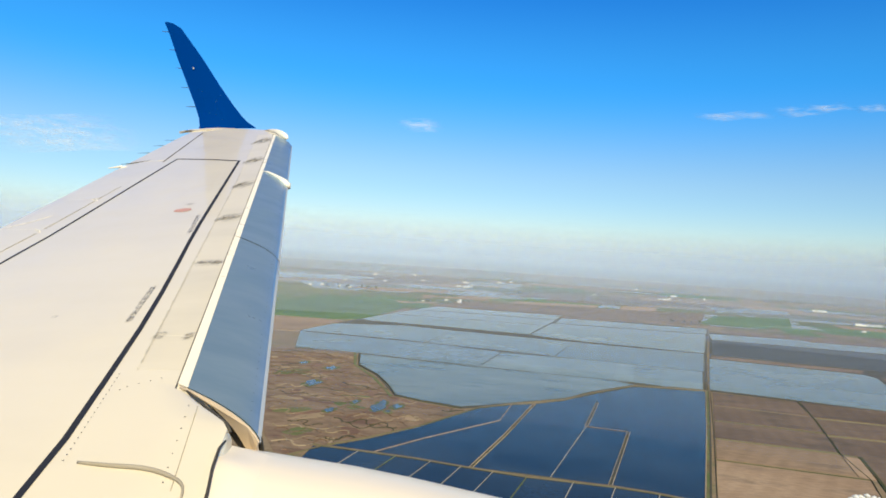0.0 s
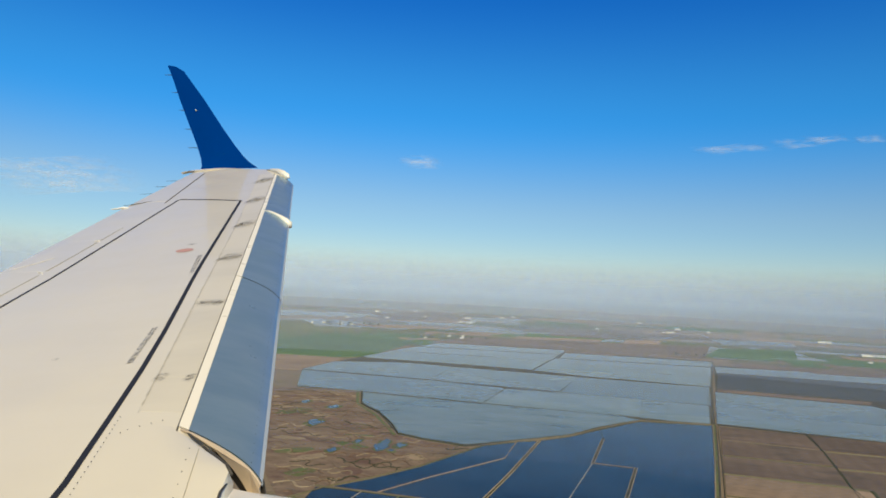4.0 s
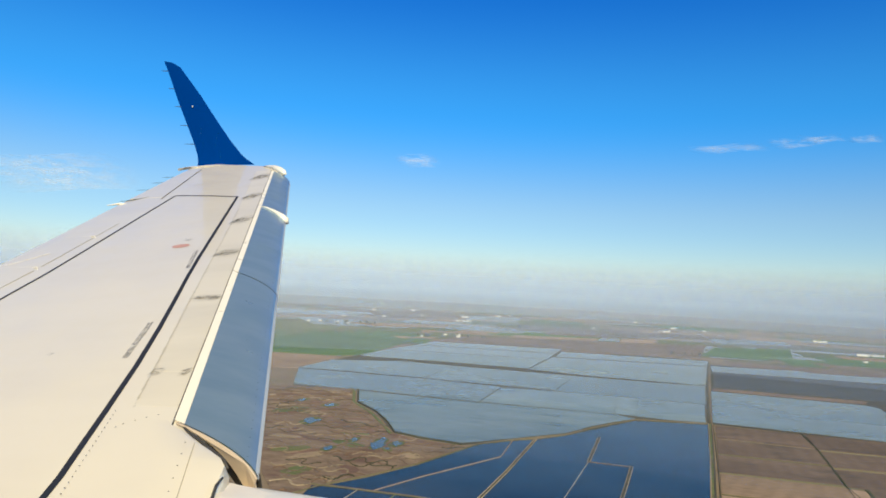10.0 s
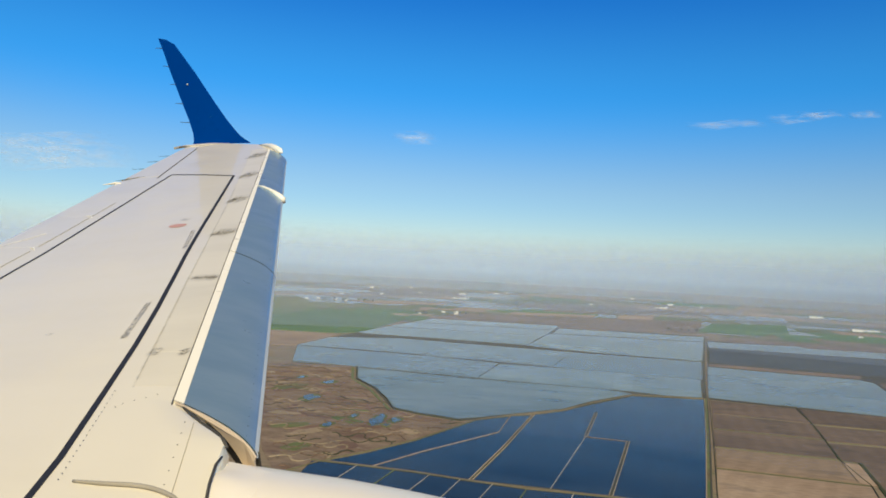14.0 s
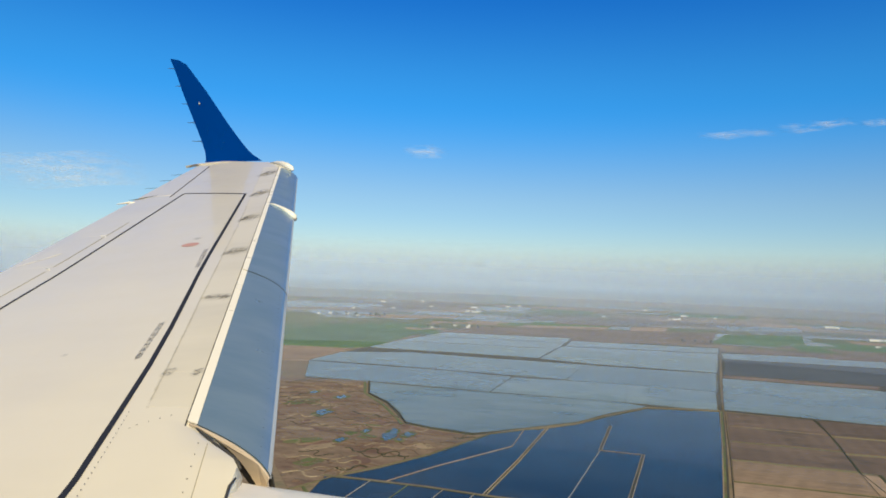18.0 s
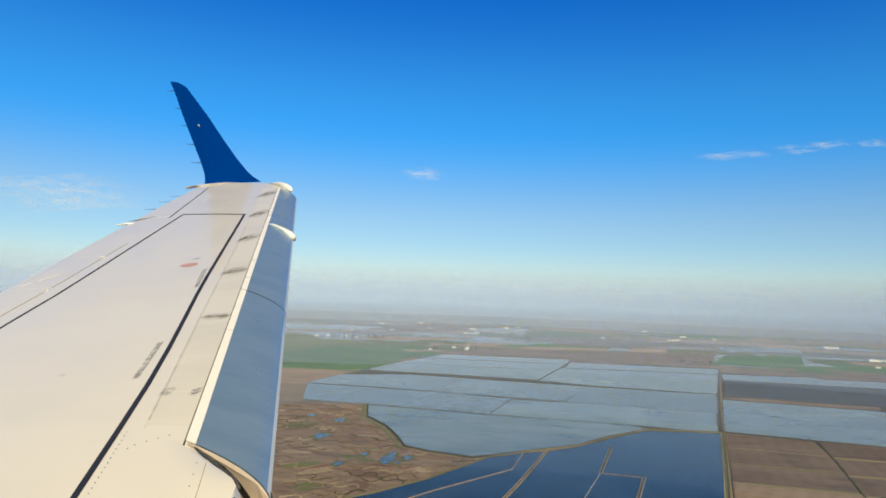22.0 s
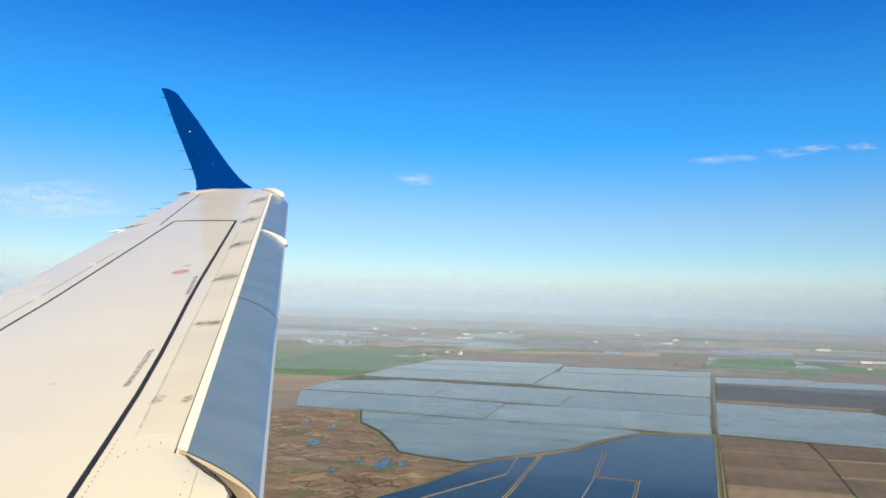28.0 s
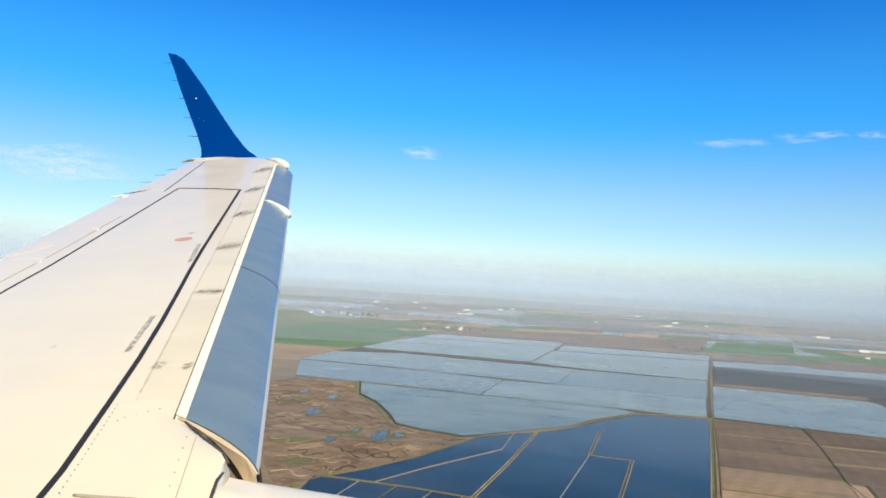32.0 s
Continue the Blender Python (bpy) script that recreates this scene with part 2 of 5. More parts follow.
MAT.update({
    "white": paint("wing_paint", (0.705, 0.64, 0.525), 0.36, 0.13, stain=(0.42, 0.37, 0.29), coat=0.62),
    "panel": paint("leading_edge_paint", (0.655, 0.592, 0.48), 0.38, 0.42, stain=(0.40, 0.36, 0.29), coat=0.35),
    "bright": paint("fairing_paint", (0.80, 0.74, 0.64), 0.3, 0.06),
    "nacelle": paint("nacelle_paint", (0.78, 0.70, 0.60), 0.4, 0.1, coat=0.12),
    "blue": paint("winglet_paint", (0.0, 0.034, 0.205), 0.6, 0.003, (0.01, 0.08, 0.25), coat=0.0, spec=0.0),
    "black": simple("walkway_black", (0.018, 0.018, 0.022), 0.6),
    "seam": simple("panel_gap", (0.06, 0.055, 0.05), 0.8),
    "faint_seam": simple("painted_gap", (0.50, 0.45, 0.37), 0.6),
    "soft_seam": simple("filled_gap", (0.34, 0.30, 0.24), 0.7),
    "lip": simple("grey_lip_paint", (0.36, 0.32, 0.26), 0.55),
    "rib": simple("tan_rib_primer", (0.56, 0.45, 0.34), 0.6, 0.0, 0.5, 5.0),
    # near-black rubber; also paints the shade in the slat cove, gaps and doorways
    "rubber": simple("rubber_and_shade", (0.05, 0.045, 0.04), 0.7),
    "red": simple("faded_red", (0.50, 0.27, 0.23), 0.5),
    "ink": simple("stencil_ink", (0.09, 0.09, 0.095), 0.6),
    "metal": bare_metal(),
    # paler copy of the slat metal: the nose's reflection put into the colour
    "edge_metal": simple("nose_sheen_metal", (0.50, 0.53, 0.56), 0.5, 0.25, 0.2),
    "glass": simple("cabin_glass", (0.03, 0.035, 0.04), 0.1),
    "roof": simple("tin_roof", (0.62, 0.62, 0.6), 0.5, 0.0, 0.3, 0.2),
    "siding": simple("white_siding", (0.72, 0.69, 0.62), 0.7, 0.0, 0.3, 0.2),
    "tank": simple("silo_steel", (0.6, 0.6, 0.58), 0.35, 0.4, 0.3, 0.2),
    "bark": simple("bark", (0.10, 0.075, 0.05), 0.9),
    "leaf": simple("leaf", (0.045, 0.06, 0.025), 0.8, 0, 0.6, 0.2),
    "brush": simple("bare_brush", (0.15, 0.115, 0.09), 0.9, 0, 0.6, 0.1),
})


def smudge(name, most, fade):
    """Grease rubbed over the paint, broken up and thinning out."""
    n = Nodes(name)
    n.base((0.13, 0.12, 0.105), 0.7)
    t = n.add("ShaderNodeBsdfTransparent")
    m = n.add("ShaderNodeMixShader")
    share = n.ramp(n.noise(28, 6, (0.6, 1, 1)), (0.34, grey(0.0)), (0.7, grey(most)))
    sep = n.add("ShaderNodeSeparateXYZ")
    n.put(n.add("ShaderNodeTexCoord").outputs["Generated"], sep.inputs[0])
    for axis in ("X", "Y") if fade else ():
        edge = n.ramp(sep.outputs[axis], (0.0, grey(0)), (fade, grey(1)), (1 - fade, grey(1)), (1.0, grey(0)))
        share = n.mix(1.0, share, edge, "MULTIPLY")
    n.put(share, m.inputs[0])
    n.put(t.outputs[0], m.inputs[1])
    n.put(n.bsdf.outputs[0], m.inputs[2])
    n.put(m.outputs[0], n.out.inputs[0])
    return n.mat


MAT["smudge"] = smudge("grease_smudge", 0.40, 0.3)
MAT["grime"] = smudge("spar_grime", 0.2, 0)
MAT["grease"] = smudge("dark_grease", 0.75, 0.4)


# ---- building helpers ----
def mesh_of(bm, name, material, smooth=False):
    me = bpy.data.meshes.new(name)
    bm.to_mesh(me)
    bm.free()
    for m in material if isinstance(material, (list, tuple)) else (material,):
        me.materials.append(MAT[m] if isinstance(m, str) else m)
    if smooth:
        me.shade_smooth()
    return me


def part(name, bm, material, parent=None, label="", smooth=False):
    ob = new(name, mesh_of(bm, name, material, smooth))
    ob.parent = parent
    return tagged(ob, label)


def loft(sections, closed=True, caps=True):
    """A skin through rings of points, one ring a station."""
    bm = bmesh.new()
    rings = [[bm.verts.new(p) for p in s] for s in sections]
    n = len(rings[0])
    for a, b in zip(rings, rings[1:]):
        for i in range(n if closed else n - 1):
            j = (i + 1) % n
            bm.faces.new((a[i], a[j], b[j], b[i]))
    if caps and closed:
        bm.faces.new(rings[0][::-1])
        bm.faces.new(rings[-1])
    bmesh.ops.recalc_face_normals(bm, faces=bm.faces)
    return bm


def box(bm, x0, x1, y0, y1, z0, z1):
    v = [bm.verts.new((x, y, z)) for z in (z0, z1) for x, y in ((x0, y0), (x1, y0), (x1, y1), (x0, y1))]
    for f in ((3, 2, 1, 0), (4, 5, 6, 7), (0, 1, 5, 4), (1, 2, 6, 5), (2, 3, 7, 6), (3, 0, 4, 7)):
        bm.faces.new([v[i] for i in f])
    return bm


def tube(points, radii, sides=8):
    """A round bar along points."""
    rings = []
    for i, p in enumerate(points):
        p = Vector(p)
        d = (Vector(points[min(i + 1, len(points) - 1)]) - Vector(points[max(i - 1, 0)])).normalized()
        u = d.cross(Vector((0.31, 0.22, 0.93))).normalized()
        v = d.cross(u)
        rings.append([p + radii[i] * (math.cos(a) * u + math.sin(a) * v) for a in (2 * math.pi * k / sides for k in range(sides))])
    return loft(rings)


# ---- the airliner: x forward, y out along the left wing, z up, from the window ----
plane_pose = pose(0, 0, EYE, 15.969, -4.514, -5.819)
airliner = tagged(new("airliner"), "white regional jet with blue winglet, banked in flight over the farmland", "airplane")
airliner.matrix_world = plane_pose
RISE = math.tan(radians(5.0))


def top(y):
    """Height of the wing's upper skin at the span y."""
    return -1.6 + RISE * (y - 3)


def slat_line(y):
    """Where the slat's rear edge lies on the skin."""
    return -2.4 - 0.416 * (y - 3.15)


def nose_line(y):
    """The slat's front edge."""
    return -1.822 - 0.4346 * (y - 2.96)


def rear_line(y):
    """The trailing edge."""
    return -6.7 - 0.24 * (y - 6.23) if y > 4.6 else -6.31


def skin_point(x, y, up=0.0):
    return (x, y, top(y) + up)


# wing box: flat upper skin, rounded nose tucked under the slat, bellied lower skin
stations = [-0.3, 1.2, 2.2, 3.16, 4.0, 5.0, 6.0, 7.5, 9.0, 10.5, 11.8, 12.2, 12.4, 12.6, 12.8, 13.02]
rings = []
for y in stations:
    a, b = slat_line(y), rear_line(y)
    if y > 11.8:
        a = slat_line(11.8) - 0.5 * (y - 11.8) - 1.55 * max(0, y - 12.2)
    c = a - b
    ring = [(a + 0.004, 0.0), (a + 0.10, -0.03), (a + 0.2, -0.09), (a + 0.24, -0.16), (a + 0.18, -0.24)]
    ring = [(x, z * min(1, c / 3)) for x, z in ring]
    ring += [(a - c * 0.15, -0.115 * c), (a - c * 0.4, -0.12 * c), (a - c * 0.7, -0.06 * c), (b, -0.022), (b, -0.004)]
    ring += [(a - c * u, 0.0) for u in (0.92, 0.8, 0.6, 0.4, 0.2, 0.08)]
    rings.append([skin_point(x, y, z) for x, z in ring])
wing = part("wing", loft(rings), "white", airliner, "cream white wing skin with faint grime")


def strip(y0, y1, line, half, up=0.003, steps=12, thick=0.002):
    """A painted or proud strip on the skin that follows a line from y0 to y1."""
    secs = []
    for i in range(steps + 1):
        y = y0 + (y1 - y0) * i / steps
        w = half(y) if callable(half) else half
        x = line(y)
        secs.append([skin_point(x - w, y, up - thick), skin_point(x + w, y, up - thick), skin_point(x + w, y, up), skin_point(x - w, y, up)])
    return loft(secs)


def between(points):
    """x along a chain of (y, x) points."""
    ys, xs = [p[0] for p in points], [p[1] for p in points]
    return lambda y: float(np.interp(y, ys, xs))


front_walk = between([(2.0, -2.53), (2.62, -2.695), (3.03, -2.84), (3.85, -3.14), (4.62, -3.45), (5.98, -4.04), (9.45, -5.43)])
rear_walk = between([(4.0, -5.31), (5.1, -5.58), (6.02, -5.76), (7.7, -6.19), (9.84, -6.74)])
part("walkway_line", strip(2.0, 9.45, front_walk, lambda y: 0.021), "black", wing, "black walkway line")
part("walkway_line", strip(4.0, 9.84, rear_walk, lambda y: 0.017), "black", wing, "black walkway line")
bm = loft([[skin_point(x, y - w, 0.001), skin_point(x, y + w, 0.001), skin_point(x, y + w, 0.003), skin_point(x, y - w, 0.003)]
           for x, y, w in ((-5.41, 9.44, 0.02), (-6.0, 9.65, 0.022), (-6.74, 9.85, 0.022))])
part("walkway_line", bm, "black", wing, "thin black walkway end line")
# gaps of the spoilers and the aileron
part("panel_gap", strip(9.65, 12.43, between([(9.65, -6.87), (12.43, -7.84)]), 0.012), "seam", wing, "dark aileron hinge gap")
spoiler_line = between([(3.6, -5.5), (4.6, -5.74), (5.6, -5.93), (6.08, -6.02), (6.44, -6.09), (7.42, -6.32), (8.2, -6.50)])
for y0, y1 in ((3.6, 4.9), (4.98, 6.08), (6.23, 7.36), (7.46, 8.1)):
    part("spoiler_gap", strip(y0, y1, spoiler_line, 0.007), "soft_seam", wing, "dull gap in front of a spoiler")
for y in (4.94, 6.15, 7.42):
    part("hinge_fairing", tube([skin_point(spoiler_line(y) + 0.05, y - 0.05, 0.0), skin_point(spoiler_line(y), y, 0.012), skin_point(spoiler_line(y) - 0.12, y + 0.06, 0.0)], [0.003, 0.007, 0.003]), "bright", wing, "small white hinge fairing")
part("edge_seal", strip(6.32, 6.74, between([(6.32, -6.63), (6.5, -6.5), (6.74, -6.40)]), 0.014, 0.006), "bright", wing, "pale curved seal strip")
bm = loft([[skin_point(x, y - w, 0.001), skin_point(x, y + w, 0.001), skin_point(x, y + w, 0.005), skin_point(x, y - w, 0.005)] for x, y, w in ((-7.62, 9.63, 0.004), (-7.44, 9.70, 0.035), (-7.25, 9.86, 0.004))])
part("aileron_gap", bm, "seam", wing, "dark gap between flap and aileron")
part("actuator_fairing", tube([skin_point(-7.3, 9.46, -0.02), skin_point(-7.5, 9.47, 0.0), skin_point(-7.72, 9.46, -0.01)], [0.008, 0.02, 0.006]), "bright", wing, "small white fairing at the flap end")
for y in (10.55, 11.2, 11.75):
    part("static_wick", tube([skin_point(rear_line(y), y, 0), skin_point(rear_line(y) - 0.22, y - 0.02, 0.01)], [0.005, 0.0025], 6), "rubber", wing)

# spoilers behind their gap and the aileron, a hair above the skin
for y0, y1 in ((3.62, 4.88), (5.0, 6.07), (6.24, 7.35), (7.48, 8.1)):
    secs = []
    for k in range(5):
        y = y0 + (y1 - y0) * k / 4
        x0, x1 = spoiler_line(y) - 0.012, max(rear_line(y) + 0.03, spoiler_line(y) - 0.52)
        secs.append([skin_point(x0, y, 0.0), skin_point(x1, y, 0.0), skin_point(x1, y, 0.0006), skin_point(x0, y, 0.001)])
    part("spoiler", loft(secs), "white", wing)
secs = []
for k in range(7):
    y = 9.8 + 2.5 * k / 6
    x0, x1 = -6.87 - 0.349 * (y - 9.65) - 0.014, rear_line(y) + 0.01
    secs.append([skin_point(x0, y, 0.0), skin_point(x1, y, 0.0), skin_point(x1, y, 0.002), skin_point(x0, y, 0.003)])
part("aileron", loft(secs), "white", wing)

# leading edge panels between the front spar and the slat, with grease at the slat tracks
ribs = [3.32, 3.76, 5.12, 6.47, 7.92, 9.43, 11.08, 11.75]
spar = between([(3.27, -2.76), (4.06, -3.08), (5.04, -3.49), (7.91, -4.66), (11.84, -6.33)])
for y0, y1 in zip(ribs, ribs[1:]):
    secs = []
    for i in range(5):
        y = y0 + 0.004 + (y1 - y0 - 0.008) * i / 4
        x0, x1 = spar(y), slat_line(y) - 0.012
        secs.append([skin_point(x0, y, -0.002), skin_point(x1, y, -0.002), skin_point(x1, y, 0.0009), skin_point(x0, y, 0.0009)])
    part("leading_edge_panel", loft(secs), "panel", wing, "slightly darker grey access panel")
rnd = random.Random(8)


def grease(x, y, half_x, half_y, material, label):
    """A thin film of grease on the skin, ragged round its rim."""
    bm = bmesh.new()
    rim = []
    for k in range(14):
        a = 2 * math.pi * k / 14
        q = rnd.uniform(0.75, 1.1)
        u, v = math.cos(a), math.sin(a)
        round_off = max(abs(u), abs(v)) ** 0.7
        rim.append(bm.verts.new(skin_point(x + half_x * q * u / round_off, y + half_y * q * v / round_off, 0.0042)))
    bm.faces.new(rim)
    part("grease_streak", bm, material, wing, label)


for y in ribs[1:-1]:
    x0, x1 = spar(y), slat_line(y)
    wide = x1 - x0
    spread = (y / 6) ** 1.4
    bm = loft([[skin_point(x, y + 0.004 - w, 0.001), skin_point(x, y + 0.004 + w, 0.001), skin_point(x, y + 0.004 + w, 0.0022), skin_point(x, y + 0.004 - w, 0.0022)] for x, w in ((x0, 0.003), (x1 - 0.03, 0.004))])
    if y > 4:
        part("panel_joint", bm, "faint_seam", wing, "dull joint between leading edge panels")
    else:
        bm.free()
    if y > 4:
        # a band of grease over the whole panel, darker at one end
        grease(x0 + wide * 0.52, y, wide * 0.52, (0.11 if y < 6 else 0.17) * spread, "smudge", "wide grey smear behind a slat track")
        dark_end = 0.8 if y < 6 else 0.24
        grease(x0 + wide * dark_end, y - 0.005, wide * 0.22, (0.085 if y < 6 else 0.13) * spread, "smudge", "wide grey smear behind a slat track")
        grease(x0 + wide * 0.5, y - 0.004, wide * 0.46, (0.05 if y < 6 else 0.09) * spread, "smudge", "wide grey smear behind a slat track")
        for k in range(5):
            grease(x0 + wide * rnd.uniform(0.12, 0.26), y + 0.020 * spread * (k - 2), wide * rnd.uniform(0.07, 0.13), rnd.uniform(0.006, 0.011) * spread, "grease" if y > 5.5 else "smudge", "dark grease streak at a slat track")
    else:
        # separate blotches at the rear and the front of the nearest panel joint
        for middle in (0.12, 0.85):
            grease(x0 + wide * middle, y - 0.01, wide * 0.17, 0.075, "smudge", "grey grease blotch at a slat track")
            for k in range(6):
                grease(x0 + wide * (middle + rnd.uniform(-0.1, 0.1)), y + rnd.uniform(-0.05, 0.045), wide * rnd.uniform(0.03, 0.07), rnd.uniform(0.006, 0.014), "grease", "dark grease speck at a slat track")
    for k in range(3):
        grease(x1 - wide * rnd.uniform(0.1, 0.2), y + rnd.uniform(-0.04, 0.04) * spread, wide * 0.09, 0.007 * spread, "grease" if y > 4 else "smudge", "dark grease streak at a slat track")
# grime caught along the step at the front spar
bm = bmesh.new()
last = None
for k in range(61):
    y = 3.3 + 5.3 * k / 60
    x, half = spar(y) + 0.006 + 0.004 * noise.noise((y * 2.1, 0, 4)), 0.016 * (0.75 + 0.6 * noise.noise((y * 1.7, 3, 0)))
    pair = [bm.verts.new(skin_point(x - half, y, 0.0034)), bm.verts.new(skin_point(x + half, y, 0.0034))]
    if last:
        bm.faces.new((last[0], last[1], pair[1], pair[0]))
    last = pair
part("grime_line", bm, "grime", wing, "grey grime along the front spar")
part("panel_gap", strip(3.4, 11.7, lambda y: spar(y) + 0.004, 0.0018, 0.0022, 24), "faint_seam", wing, "faint seam along the front spar")
# dark gap along the rear edge of the slats
part("slat_gap", strip(3.12, 11.7, lambda y: slat_line(y) - 0.002, lambda y: 0.0055, 0.0035, 16), "seam", wing, "dark gap behind the slat")

# a worn spot
bm = bmesh.new()
bmesh.ops.create_circle(bm, cap_ends=True, segments=20, radius=1, matrix=Matrix.Translation(skin_point(-3.99, 4.03, 0.002)) @ pose(0, 0, 0, math.degrees(math.atan(RISE))) @ Matrix.Diagonal((0.03, 0.03, 1, 1)))
part("worn_spot", bm, "smudge", wing)
# round red mark and small grey one
bm = bmesh.new()
bmesh.ops.create_circle(bm, cap_ends=True, segments=32, radius=1, matrix=Matrix.Translation(skin_point(-4.70, 6.81, 0.003)) @ pose(0, 0, 0, math.degrees(math.atan(RISE))) @ Matrix.Diagonal((0.105, 0.075, 1, 1)))
part("red_marking", bm, "red", wing, "faded red oval marking")
bm = bmesh.new()
bmesh.ops.create_circle(bm, cap_ends=True, segments=16, radius=1, matrix=Matrix.Translation(skin_point(-4.76, 7.06, 0.003)) @ pose(0, 0, 0, math.degrees(math.atan(RISE))) @ Matrix.Diagonal((0.07, 0.06, 1, 1)))
part("grey_marking", bm, "smudge", wing)


def lettering(words, x, y, size, turn, parent, name="lettering"):
    """Stencilled words that lie on the skin."""
    c = bpy.data.curves.new(name, "FONT")
    c.body, c.offset, c.size, c.align_x, c.align_y, c.space_character = words, 0.0002, size, "LEFT", "BOTTOM", 1.2
    ob = new(name, c)
    me = bpy.data.meshes.new_from_object(ob)
    bpy.data.objects.remove(ob)
    me.materials.append(MAT["ink"])
    ob = new(name, me)
    ob.parent = parent
    ob.matrix_basis = Matrix.Translation(skin_point(x, y, 0.004)) @ pose(0, 0, 0, math.degrees(math.atan(RISE))) @ pose(0, 0, 0, 0, 0, turn) @ Matrix.Diagonal((1, 1.7, 1, 1))
    return tagged(ob, "black stencilled warning words", kind="stuff")


lettering("DO NOT STEP OUT OF THIS AREA", -3.575, 4.575, 0.037, -90 + 20, wing)
lettering("DO NOT STEP OUT OF THIS AREA", -4.395, 6.57, 0.037, -90 + 24, wing)

# ---- slats: two lengths of polished metal with a white rear strip ----
def slat_ring(y, share0, share1, inner=0.10, bend=1.25):
    """Part of the slat's section at y, from share0 to share1 of the way from its rear edge to its nose and under it."""
    x0, x1 = slat_line(y), nose_line(y - 0.19)
    pts = []
    for i in range(13):
        u = share0 + (share1 - share0) * i / 12
        drop = -0.2 * (0.85 * u + 0.15 * u * u)
        pts.append((x0 + 0.006 + (x1 - x0) * (0.4 * u + 0.6 * math.sin(u * math.pi / 2) ** 0.92), y - 0.19 * u, drop + 0.012))
    low = [(x - 0.012 * (i == 12), yy, z - 0.008 - inner * (share0 + (share1 - share0) * i / 12) ** bend * ((0.05 if i == 12 else 0.4 if i == 11 else 1.0) if share1 > 0.99 else 1.0)) for i, (x, yy, z) in enumerate(pts)]
    return [skin_point(*p) for p in pts + low[::-1]]


def slat(name, y0, y1, label):
    count = max(3, int((y1 - y0) * 2))
    at = [y0 + (y1 - y0) * i / count for i in range(count + 1)]
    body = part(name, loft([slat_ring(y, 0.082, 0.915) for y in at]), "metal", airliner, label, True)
    body.data.set_sharp_from_angle(angle=radians(50))
    # pale strip painted for the bright reflection along the nose
    edge = part("nose_strip", loft([slat_ring(y, 0.917, 1.0, 0.02) for y in at]), "edge_metal", body, "metal along the front edge, paled for its bright reflection", True)
    edge.data.set_sharp_from_angle(angle=radians(60))
    part("rear_strip", loft([slat_ring(y, 0.0, 0.08, 0.004) for y in at]), "bright", body, "white painted rear strip")
    return body


inner_slat = slat("slat", 3.16, 5.80, "extended polished metal inboard slat")
outer_slat = slat("slat", 5.825, 11.62, "extended polished metal outboard slat")
part("slat_joint", loft([[Vector(p) - Vector((0, 0, 0.006)) for p in slat_ring(y, 0.09, 0.9)] for y in (5.798, 5.824)]), "rubber", inner_slat, "dark joint between the slats")
for body, y0, y1 in ((inner_slat, 3.2, 5.75), (outer_slat, 5.9, 11.5)):
    n = int((y1 - y0) / 0.09)
    bm = bmesh.new()
    for i in range(n):
        y = y0 + (y1 - y0) * i / n
        ring = slat_ring(y, 0.0, 1.0)
        p = Vector(ring[9])
        bmesh.ops.create_icosphere(bm, subdivisions=1, radius=0.0022, matrix=Matrix.Translation(p))
    tagged(part("rivet_row", bm, "seam", body), kind="stuff")
# pale end rib of the inboard slat; a dark plate paints the opening's shade
part("cove_seal", loft([[Vector(p) + Vector((0, k, -0.02)) for p in slat_ring(3.16, 0.03, 0.97, 0.5)] for k in (0.02, 0.03)]), "rubber", inner_slat, "dark plate painting the shade inside the slat cove")
end = slat_ring(3.16, 0.03, 1.0, 0.42, 2.6)
cap = [Vector(p) + Vector((0.0, -0.012, 0)) for p in end]
lower = []
for i, p in enumerate(cap):
    lower.append(p + Vector((0, -0.014, 0)))
part("end_rib", loft([cap, lower]), "rib", inner_slat, "cream painted end rib")
bm = tube([skin_point(slat_line(3.2) + 0.10, 3.3, -0.14), skin_point(slat_line(3.2) + 0.34, 3.18, -0.24)], [0.016, 0.014])
part("slat_track", bm, "rubber", inner_slat, "dark slat track")

# curved white fence over the slat and the round fairing at its tip
path = [(-4.65, 8.665, 0.003), (-4.556, 8.649, -0.016), (-4.447, 8.589, -0.043), (-4.341, 8.531, -0.078), (-4.263, 8.493, -0.116), (-4.205, 8.472, -0.163), (-4.20, 8.485, -0.215)]
part("slat_fence", tube([skin_point(*p) for p in path], [0.004, 0.013, 0.019, 0.028, 0.039, 0.043, 0.022], 10), "bright", airliner, "curved white fairing over the slat", True)
path = [(-6.40, 12.25, 0.0), (-6.18, 12.06, 0.02), (-5.98, 11.88, 0.02), (-5.80, 11.70, 0.0), (-5.68, 11.60, -0.03), (-5.62, 11.55, -0.06)]
part("tip_fairing", tube([skin_point(*p) for p in path], [0.01, 0.03, 0.048, 0.06, 0.052, 0.018], 12), "bright", airliner, "rounded white tip fairing", True)

